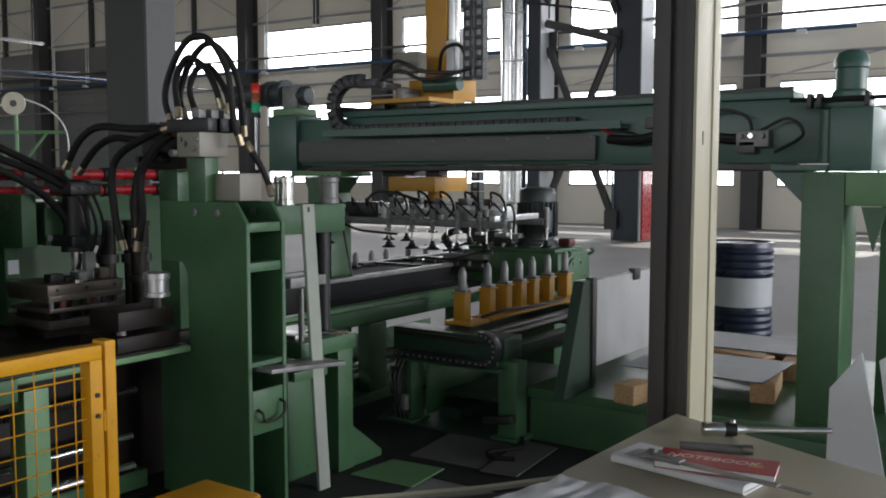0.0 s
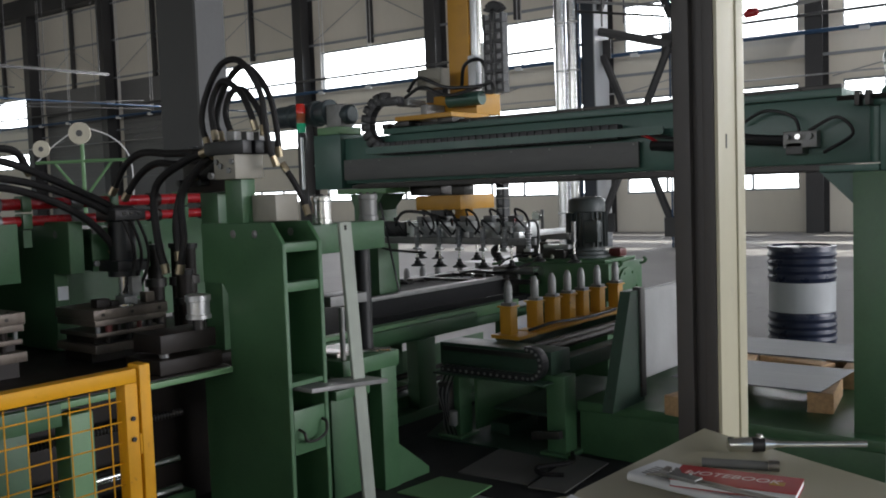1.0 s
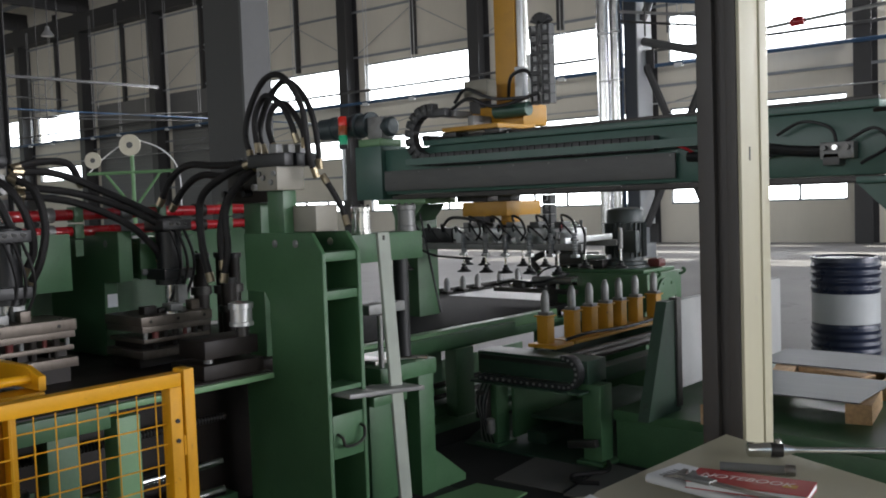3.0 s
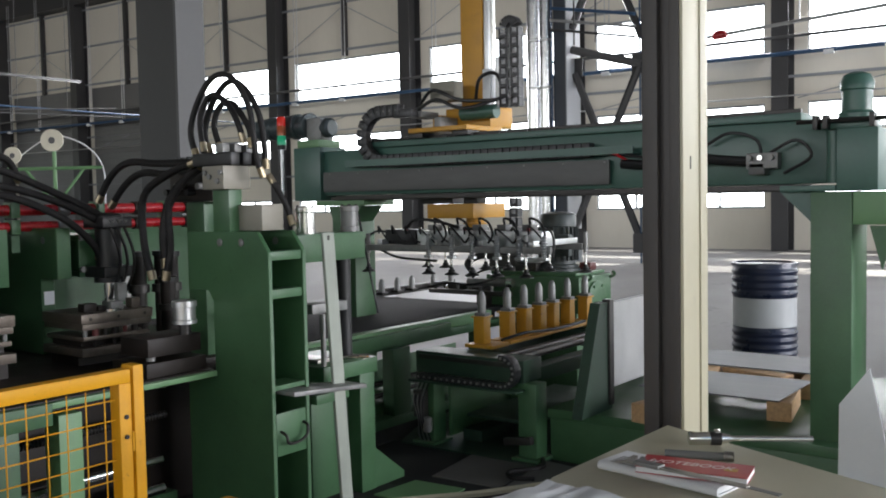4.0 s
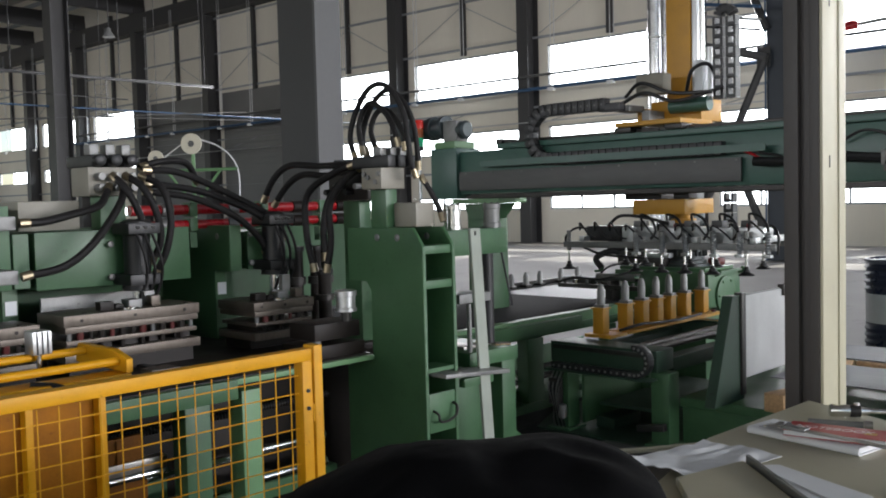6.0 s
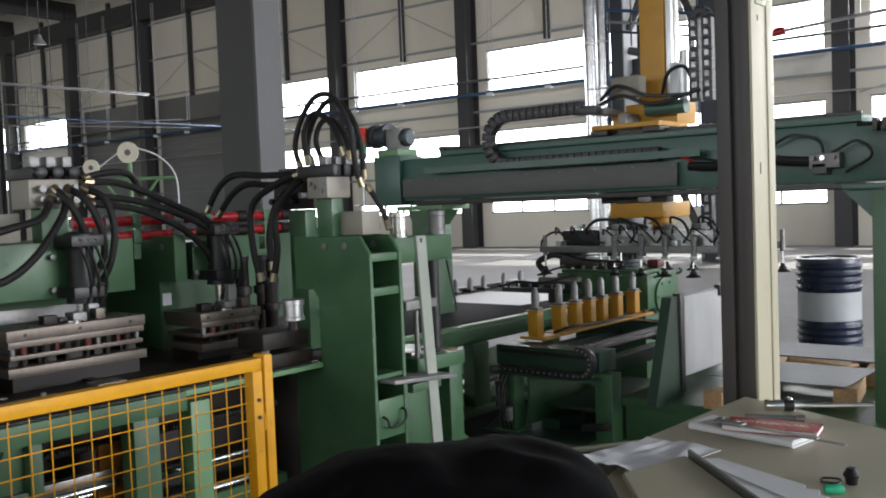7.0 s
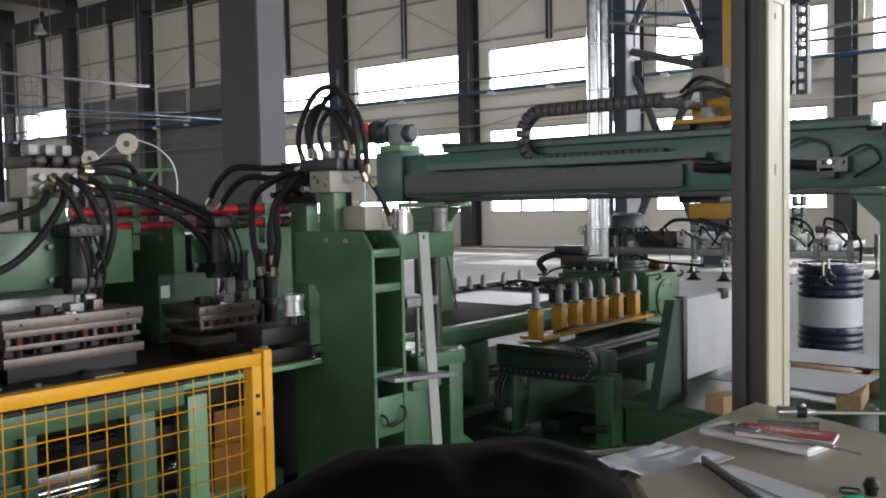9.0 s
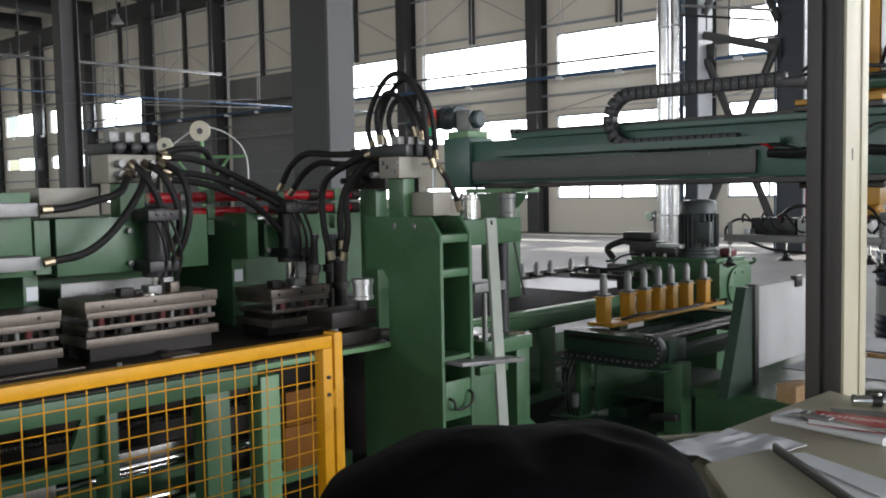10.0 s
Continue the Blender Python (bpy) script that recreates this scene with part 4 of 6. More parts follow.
hoses("press_hoses", "tangle of black hydraulic hoses with silver fittings over the press heads", [
    [(-4.08, 1.64, 1.69), (-4.02, 1.66, 1.64), (-4.00, 1.70, 1.55), (-4.01, 1.72, 1.48), (-4.03, 1.72, 1.42)],
    [(-4.08, 1.69, 1.69), (-4.00, 1.72, 1.64), (-3.98, 1.76, 1.54), (-4.00, 1.78, 1.44), (-4.04, 1.76, 1.36)],
    [(-4.08, 1.75, 1.69), (-4.01, 1.80, 1.64), (-3.99, 1.82, 1.52), (-4.0, 1.80, 1.40), (-4.04, 1.77, 1.31)],
    [(-4.08, 1.69, 1.65), (-3.99, 1.62, 1.58), (-3.93, 1.50, 1.46), (-3.91, 1.38, 1.38), (-3.92, 1.24, 1.353)],
    [(-4.08, 1.63, 1.65), (-4.0, 1.55, 1.58), (-3.94, 1.42, 1.55), (-3.92, 1.32, 1.53), (-3.92, 1.24, 1.527)],
    [(-4.10, 1.77, 1.71), (-4.09, 1.92, 1.70), (-4.08, 2.10, 1.63), (-4.06, 2.28, 1.54), (-4.05, 2.36, 1.47)],
    [(-4.10, 1.77, 1.66), (-4.07, 1.98, 1.63), (-4.05, 2.18, 1.56), (-4.04, 2.30, 1.49), (-4.05, 2.37, 1.42)],
    [(-4.14, 1.78, 1.72), (-4.15, 1.88, 1.745), (-4.17, 2.0, 1.74), (-4.19, 2.06, 1.66)],
    [(-4.10, 1.77, 1.63), (-4.06, 1.96, 1.60), (-4.04, 2.14, 1.52), (-4.05, 2.26, 1.42), (-4.07, 2.30, 1.35)],
    [(-4.20, 2.38, 1.58), (-4.14, 2.40, 1.68), (-4.05, 2.42, 1.73), (-3.86, 2.42, 1.72), (-3.52, 2.37, 1.71)],
    [(-4.18, 2.42, 1.56), (-4.10, 2.44, 1.65), (-4.0, 2.45, 1.69), (-3.82, 2.44, 1.68), (-3.50, 2.40, 1.70)],
    [(-3.50, 2.31, 1.71), (-3.62, 2.30, 1.68), (-3.76, 2.28, 1.60), (-3.77, 2.28, 1.44), (-3.74, 2.29, 1.30)],
    [(-3.50, 2.35, 1.71), (-3.58, 2.33, 1.66), (-3.66, 2.31, 1.56), (-3.66, 2.31, 1.42), (-3.68, 2.30, 1.30)],
    [(-3.50, 2.39, 1.71), (-3.60, 2.38, 1.68), (-3.71, 2.36, 1.60), (-3.74, 2.34, 1.48), (-3.72, 2.33, 1.34)],
], 0.0135, (-4.0, 1.9, 1.6))


# dark die columns and fittings crowded between the press heads and the shear station
for x, y, r, h in ((-4.30, 2.62, 0.032, 0.34), (-4.26, 2.70, 0.026, 0.34), (-4.32, 2.80, 0.03, 0.33), (-4.02, 2.56, 0.03, 0.25)):
    g = thing("guide_column", (x, y, 1.012), "black oily guide column on the press deck", "column", "die guide columns")
    part("column_rod", rod((x, y, 1.0125), (x, y, 1.0125 + h), r, seg=14), DECK, g)
    part("column_collar", rod((x, y, 1.0125 + h * 0.55), (x, y, 1.0125 + h * 0.65), r + 0.012, seg=14), DARKSTEEL, g)
    part("column_cap", rod((x, y, 1.013 + h), (x, y, 1.033 + h), r + 0.008, seg=14), BLACK, g)
m = thing("distributor_block", (-3.70, 2.38, 1.60), "dark hydraulic distributor block behind the shear station", "valve")
part("bracket", box(-3.76, -3.66, 2.46, 2.52, 1.0125, 1.575, 0.003), GREEN, m)
part("block_body", box(-3.80, -3.56, 2.42, 2.54, 1.576, 1.68, 0.006), DECK, m)
for k in range(4):
    part("fitting", rod((-3.78 + 0.06 * k, 2.42, 1.61 + 0.02 * (k % 2)), (-3.78 + 0.06 * k, 2.385, 1.61 + 0.02 * (k % 2)), 0.012, seg=8), CAST if k % 2 else BLACK, m, "pipe fitting")
    part("solenoid_coil", rod((-3.78 + 0.06 * k, 2.46, 1.681), (-3.78 + 0.06 * k, 2.46, 1.74), 0.02, seg=12), BLACK, m, "black solenoid coil")


# ---------------------------------------------------------------- loading table
def loading_table():
    t = thing("loading_table", (-4.3, 3.6, FL), "green loading table with a black brush top", "table")
    part("brush_top", box(-5.05, -3.86, 2.90, 5.80, 0.925, 0.955, 0.002), BRUSH, t, "black brush table top")
    part("edge_rail", box(-3.858, -3.80, 2.90, 4.52, 0.90, 0.952, 0.003), PALE_GREEN, t, "pale green edge rail")
    part("rail_step", box(-3.80, -3.765, 2.90, 4.10, 0.875, 0.935, 0.003), GREEN, t)
    part("side_beam", box(-3.86, -3.80, 2.90, 5.05, 0.855, 0.898, 0.003), GREEN, t)
    for x, y, w in ((-3.86, 3.05, 0.10), (-3.86, 3.66, 0.13), (-3.86, 4.38, 0.08), (-4.70, 3.3, 0.1), (-4.70, 4.3, 0.1)):
        part("table_leg", box(x, x + 0.07, y, y + w, FL, 0.854, 0.003), GREEN, t)
    part("tie_rod", rod((-3.95, 2.9, 0.66), (-3.95, 4.6, 0.66), 0.012), DARKSTEEL, t)
    part("tie_rod", rod((-3.95, 2.9, 0.60), (-3.95, 4.6, 0.60), 0.012), DARKSTEEL, t)
    part("lower_beam", box(-3.98, -3.88, 2.9, 4.9, 0.50, 0.58, 0.003), GREEN, t)
    part("rear_skirt", box(-4.42, -4.40, 2.95, 5.0, FL, 0.66, 0.002), GREEN, t)
    part("drive_block", box(-4.15, -3.98, 3.9, 4.15, FL, FL + 0.10, 0.004), PALE_GREEN, t)
    part("base_rail", box(-3.90, -3.78, 2.9, 5.3, FL, FL + 0.05, 0.003), GREEN, t)


loading_table()
# black plates added to darken the floor under the machines
for x0, x1, y0, y1 in ((-5.0, -3.62, 1.2, 4.7), (-3.615, -2.92, 1.2, 2.95), (-3.615, -2.45, 2.955, 4.2)):
    solo("floor_dark_plate", box(x0, x1, y0, y1, FL + 0.001, FL + 0.006, 0.001), DARKPLATE, "black plate that darkens the floor beside the table", "plate", group="pit covers")
for pts, m, z, label in (
        ([(-3.13, 3.10), (-2.83, 3.12), (-2.88, 3.50), (-3.18, 3.47)], FLOORPLATE, 0.007, "worn grey steel plate lying on the floor"),
        ([(-2.80, 3.08), (-2.66, 3.10), (-2.70, 3.48), (-2.86, 3.50)], FLOORPLATE, 0.014, "worn grey steel plate lying on the floor"),
        ([(-3.17, 2.80), (-2.91, 2.82), (-2.93, 3.04), (-3.15, 3.02)], PALE_GREEN, 0.007, "worn green steel plate lying on the floor")):
    solo("floor_plate", plate(pts, "xy", FL + z, FL + z + 0.005), m, label, "plate", group="loose floor plates")
solo("air_hose", tube([(-2.87, 3.50, FL + 0.024), (-2.81, 3.39, FL + 0.026), (-2.88, 3.27, FL + 0.026), (-2.83, 3.21, FL + 0.026), (-2.75, 3.24, FL + 0.026)], 0.009, 8, 6), HOSE, "black air hose lying on the floor plates", "hose")


def lift_rail():
    t = thing("lift_rail", (-4.0, 4.2, 0.96), "raisable grey rail with a black brush skirt on the loading table", "rail")
    part("rail_bar", box(-4.0, -3.955, 3.45, 4.80, 1.043, 1.062, 0.002), CAST, t)
    part("brush_skirt", box(-3.99, -3.965, 3.40, 4.80, 0.962, 1.042), BRUSH, t)
    part("lift_bar", box(-4.40, -4.36, 4.30, 5.75, 1.046, 1.062, 0.002), DARKSTEEL, t)
    for y in (4.40, 4.66):
        part("lift_arm", box(-4.359, -4.001, y, y + 0.03, 1.046, 1.0615, 0.002), DARKSTEEL, t)
    return t


LIFT = lift_rail()
BLANK = solo("sheet_blank", box(-4.86, -4.125, 4.40, 5.02, 0.0, 0.0022), BLANKM, "thin bright galvanised sheet blank on the brush table", "sheet metal", at=(-4.45, 4.7, 0.0))


# ---------------------------------------------------------------- centring pin rows
def centring_row():
    x = 0.0
    t = thing("centring_row", (0, 0, 0), "row of steel centring pins on yellow blocks", "positioner")
    part("slide_plate", box(x - 0.06, x + 0.085, 3.585, 3.725, 0.915, 0.930, 0.002), ORANGE, t)
    part("slide_plate", box(x - 0.04, x + 0.075, 3.75, 4.68, 0.915, 0.930, 0.002), ORANGE, t)
    part("cable", tube([(x + 0.06, 3.70, 0.94), (x + 0.085, 3.85, 0.955), (x + 0.08, 4.0, 0.945), (x + 0.085, 4.2, 0.94), (x + 0.07, 4.45, 0.94)], 0.007, 8, 5), BLACK, t)
    part("clamp_bolt", rod((x + 0.05, 4.62, 0.931), (x + 0.05, 4.62, 0.945), 0.012, seg=8), DULLRED, t, "small red clamp bolt")
    ys = [3.635, 3.84, 3.985, 4.12, 4.245, 4.40, 4.585]
    for y in ys:
        b = part("pin_block", box(x - 0.028, x + 0.028, y - 0.026, y + 0.026, 0.930, 1.045, 0.003), ORANGE, t)
        part("block_cap", box(x - 0.036, x + 0.036, y - 0.034, y + 0.034, 1.045, 1.052, 0.002), ORANGE, b)
        part("pin_clamp", box(x - 0.024, x + 0.03, y - 0.022, y + 0.022, 1.052, 1.066, 0.002), CAST, b)
        part("pin", lathe([(0.0185, 0), (0.0185, 0.065), (0.016, 0.078), (0.010, 0.094), (0.006, 0.098)], (x, y, 1.062), seg=18), CAST, b, "turned steel centring pin")
    return t


CENTRE = centring_row()


def far_pins():
    for y in (4.68, 4.87, 5.03, 5.185, 5.43, 5.635):
        t = thing("guide_pin", (-4.9, y, 0.955), "grey turned guide pin behind the sheet", "pin", "far guide pins")
        part("pin_body", lathe([(0.0205, 0), (0.0205, 0.068), (0.018, 0.081), (0.011, 0.097), (0.006, 0.101)], (-4.9, y, 0.956), seg=16), CAST, t)
        part("pin_foot", box(-4.93, -4.87, y - 0.03, y + 0.03, 0.9555, 0.970, 0.003), DARKSTEEL, t)
    solo("pin_rail", box(-4.98, -4.94, 4.55, 5.74, 0.956, 0.985, 0.002), DARKSTEEL, "dark rail behind the guide pins", "rail")


far_pins()


def slide_base():
    t = thing("slide_base", (-3.2, 3.8, FL), "green slide frame carrying the centring pins", "machine")
    # slide, tray and beams are coloured darker for the shade around them
    part("cross_slide", box(-3.49, -2.93, 3.46, 3.60, 0.812, 0.905, 0.004), SHADE_GREEN, t, "green cross slide darkened as in shade")
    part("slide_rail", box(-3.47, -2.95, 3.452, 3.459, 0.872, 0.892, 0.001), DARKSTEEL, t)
    part("cross_slide", box(-3.70, -2.95, 4.50, 4.62, 0.80, 0.895, 0.004), SHADE_GREEN, t)
    part("chain_tray", box(-3.47, -2.92, 3.38, 3.452, 0.783, 0.791, 0.001), SHADE_GREEN, t)
    part("side_beam", box(-3.00, -2.93, 3.60, 4.5, 0.80, 0.862, 0.004), SHADE_GREEN, t)
    part("side_beam", box(-3.47, -3.40, 3.60, 4.5, 0.80, 0.85, 0.004), SHADE_GREEN, t)
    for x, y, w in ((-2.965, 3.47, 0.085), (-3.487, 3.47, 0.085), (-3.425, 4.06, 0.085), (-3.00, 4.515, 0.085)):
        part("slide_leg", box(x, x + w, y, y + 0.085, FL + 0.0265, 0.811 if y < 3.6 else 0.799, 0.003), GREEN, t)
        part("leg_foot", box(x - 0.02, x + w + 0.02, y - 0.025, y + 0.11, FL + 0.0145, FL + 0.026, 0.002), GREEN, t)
    part("base_slab", plate([(-3.56, 3.43), (-2.86, 3.43), (-2.89, 4.72), (-3.72, 4.72), (-3.72, 3.80)], "xy", FL + 0.0065, FL + 0.014, 0.001), SHADE_GREEN, t, "thin green base plate under the slide frame")
    part("low_shelf", box(-3.36, -3.02, 3.66, 4.44, 0.585, 0.60, 0.002), SHADE_GREEN, t)
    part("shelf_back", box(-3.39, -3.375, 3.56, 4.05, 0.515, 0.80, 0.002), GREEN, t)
    part("step_block", box(-3.34, -3.24, 3.60, 3.82, FL + 0.0145, 0.545, 0.003), SHADE_GREEN, t)
    part("base_rail", box(-3.10, -2.94, 4.30, 4.40, 0.62, 0.66, 0.003), PALE_GREEN, t)
    for k in range(4):
        part("air_fitting", lathe([(0.010, 0), (0.010, 0.02), (0.006, 0.03)], (-3.08 + 0.035 * k, 4.33, 0.661), seg=10), CHROME if k % 2 else CAST, t)
    part("air_line", tube([(-3.0, 4.33, 0.69), (-2.93, 4.30, 0.74), (-2.90, 4.34, 0.66), (-2.86, 4.36, 0.63)], 0.006, 6, 6), BLACK, t)
    part("air_valve", box(-3.47, -3.42, 3.41, 3.455, 0.62, 0.74, 0.004), DARKSTEEL, t, "dark pneumatic valve with hoses")
    for k in range(6):
        x = -3.455 + 0.011 * k
        part("air_line", tube([(x, 3.44, 0.78), (x - 0.01, 3.405, 0.70), (x + 0.02 - 0.006 * k, 3.40, 0.62), (x + 0.005, 3.42, 0.55), (x, 3.44, 0.515)], 0.0035, 6, 5), BLACK if k % 2 else CAST, t)
    part("filter_bowl", lathe([(0.016, 0), (0.02, 0.01), (0.02, 0.06), (0.012, 0.066)], (-3.40, 3.42, 0.56), seg=14), CAST, t, "grey filter bowl")
    part("guide_rod", rod((-3.45, 4.47, 0.905), (-2.95, 4.47, 0.905), 0.012), CHROME, t)
    part("guide_rod", rod((-3.05, 3.63, 0.885), (-3.05, 4.46, 0.885), 0.017), DARKSTEEL, t)
    part("guide_rod", rod((-3.12, 3.63, 0.885), (-3.12, 4.46, 0.885), 0.017), DARKSTEEL, t)
    part("grey_bracket", box(-2.99, -2.86, 3.39, 3.42, 0.575, 0.605, 0.003, turn=Matrix.Rotation(radians(-8), 3, "Y")), DARKSTEEL, t, "dark cable bracket before the leg")
    # small drag chain of the slide
    n = 14
    for i in range(n):
        x = -3.44 + i * 0.031
        part("chain_link", box(x, x + 0.028, 3.395, 3.44, 0.792, 0.817, 0.003), CHAINP, t)
        part("link_pin", lathe([(0.006, 0), (0.006, 0.002)], (x + 0.014, 3.3925, 0.8045), "Y", 8), CAST, t)
    for i in range(9):
        a = -90 + i * 22.5
        link = part("chain_link", _link(-3.00, 0.862, 0.058, a), CHAINP, t)
        part("link_pin", rod((-3.00 + 0.058 * math.cos(radians(a)), 3.3945, 0.862 + 0.058 * math.sin(radians(a))), (-3.00 + 0.058 * math.cos(radians(a)), 3.3925, 0.862 + 0.058 * math.sin(radians(a))), 0.006, seg=8), CAST, link)


def _link(cx, cz, r, a):
    bm = box(-0.014, 0.014, -0.0225, 0.0225, -0.0125, 0.0125, 0.003)
    bm.transform(pose(cx + r * math.cos(radians(a)), 3.4175, cz + r * math.sin(radians(a)), 0, 90 - a, 0))
    return bm


slide_base()


# ---------------------------------------------------------------- gearbox with motor at the table end
def drive_unit():
    t = thing("drive_unit", (-3.6, 4.95, FL), "green gearbox table with an upright grey motor", "machine")
    part("gear_case", box(-3.98, -3.37, 4.74, 5.12, 0.93, 1.13, 0.006), GREEN, t)
    part("top_plate", box(-3.96, -3.40, 4.76, 5.10, 1.131, 1.15, 0.003), GREEN, t)
    part("pedestal", box(-3.90, -3.42, 4.80, 5.08, FL, 0.929, 0.004), GREEN, t)
    for x, y in ((-3.36, 5.08), (-3.36, 4.80), (-4.13, 4.78)):
        part("lifting_hook", tube([(x - 0.02 if x < -3.6 else x, y, 1.11), (x + 0.02, y, 1.115), (x + 0.034, y, 1.13), (x + 0.02, y, 1.142)], 0.008, 8, 4), GREEN, t)
    m = part("motor_body", lathe([(0.13, 0), (0.13, 0.015), (0.115, 0.02), (0.115, 0.035), (0.098, 0.04), (0.098, 0.25), (0.104, 0.255), (0.104, 0.31), (0.095, 0.325), (0.06, 0.335)], (-3.60, 4.92, 1.151), seg=30), MOTOR, t, "dark grey-green upright electric motor")
    fin = part("motor_fin", box(-3.60 - 0.115, -3.60 - 0.097, 4.918, 4.922, 1.21, 1.40), MOTOR, m)
    for i in range(1, 24):
        f = box(-0.115, -0.097, -0.002, 0.002, 1.21, 1.40)
        f.transform(pose(-3.60, 4.92, 0, 0, 0, i * 15))
        part("motor_fin", f, MOTOR, m)
    part("terminal_box", box(-3.54, -3.46, 4.79, 4.83, 1.24, 1.36, 0.005), MOTOR, m)
    v = part("valve_head", box(-4.0, -3.80, 4.80, 4.96, 1.151, 1.235, 0.005), DARKSTEEL, t, "dark clamping valve assembly")
    part("valve_top", box(-4.06, -3.86, 4.82, 4.92, 1.236, 1.29, 0.012), BLACK, v)
    part("gauge_pipe", rod((-3.86, 4.87, 1.29), (-3.86, 4.87, 1.42), 0.010), CAST, v)
    part("gauge", lathe([(0.026, 0), (0.028, 0.004), (0.028, 0.02), (0.022, 0.022)], (-3.88, 4.83, 1.385), "Y", 18), CHROME, v, "round pressure gauge")
    part("hose_arch", tube([(-4.10, 4.78, 1.13), (-4.14, 4.78, 1.19), (-4.05, 4.8, 1.235), (-3.98, 4.82, 1.225)], 0.02, 10, 6), BLACK, v)
    part("red_valve", box(-3.49, -3.41, 4.95, 5.03, 1.151, 1.20, 0.018), DULLRED, t, "small dull red valve body")
    part("clamp_base", box(-3.80, -3.66, 4.77, 5.0, 1.151, 1.20, 0.004), DARKSTEEL, t, "dark clamp base")
    part("clamp_bar", box(-3.78, -3.62, 4.75, 4.80, 1.205, 1.23, 0.003), ALU, t, "bright clamp bar")
    for k in range(4):
        part("fitting", lathe([(0.014, 0), (0.014, 0.02), (0.008, 0.024)], (-3.96 + 0.075 * k, 4.775, 1.151), seg=10), CHROME if k % 2 else CAST, t)
    part("pusher_cylinder", rod((-4.08, 4.70, 1.085), (-3.78, 4.71, 1.085), 0.022, seg=14), CAST, t, "grey pusher cylinder")
    part("pusher_cap", rod((-3.81, 4.71, 1.085), (-3.775, 4.71, 1.085), 0.028, seg=14), CHROME, t)
    part("air_line", tube([(-4.05, 4.70, 1.11), (-3.98, 4.68, 1.15), (-3.90, 4.72, 1.17), (-3.84, 4.78, 1.17)], 0.006, 8, 6), BLACK, t)
    part("pivot_disc", lathe([(0.11, 0), (0.11, 0.012), (0.09, 0.016)], (-3.369, 4.93, 0.99), "X", 26), GREEN, t)
    for k in range(6):
        part("case_bolt", rod((-3.355, 4.93 + 0.09 * math.cos(k * 1.047), 0.99 + 0.09 * math.sin(k * 1.047)), (-3.348, 4.93 + 0.09 * math.cos(k * 1.047), 0.99 + 0.09 * math.sin(k * 1.047)), 0.008, seg=8), GREEN, t)
    part("pusher_rod", rod((-4.35, 4.72, 1.06), (-3.95, 4.76, 1.06), 0.013), CAST, t)
    part("pusher_block", box(-4.25, -4.12, 4.68, 4.76, 1.035, 1.075, 0.004), DARKSTEEL, t)


drive_unit()


def sheet_clamp_arm():
    t = thing("sheet_clamp", (-4.1, 4.66, 0.957), "dark pneumatic clamp arm with bright fittings over the sheet", "clamp")
    part("arm_bar", box(-4.30, -3.74, 4.60, 4.645, 1.02, 1.045, 0.003), DARKSTEEL, t)
    part("arm_post", box(-3.99, -3.94, 4.65, 4.735, 0.957, 1.05, 0.003), DARKSTEEL, t)
    part("arm_link", box(-3.99, -3.94, 4.60, 4.735, 1.0505, 1.065, 0.002), DARKSTEEL, t)
    for k in range(7):
        part("arm_fitting", rod((-4.26 + 0.08 * k, 4.62, 1.0455), (-4.26 + 0.08 * k, 4.62, 1.062 + 0.006 * (k % 3)), 0.010, seg=10), CHROME if k % 2 else COVER, t)
    part("arm_line", tube([(-4.28, 4.61, 1.06), (-4.15, 4.59, 1.085), (-4.0, 4.60, 1.08), (-3.9, 4.62, 1.10), (-3.82, 4.68, 1.13)], 0.007, 8, 6), BLACK, t)


sheet_clamp_arm()


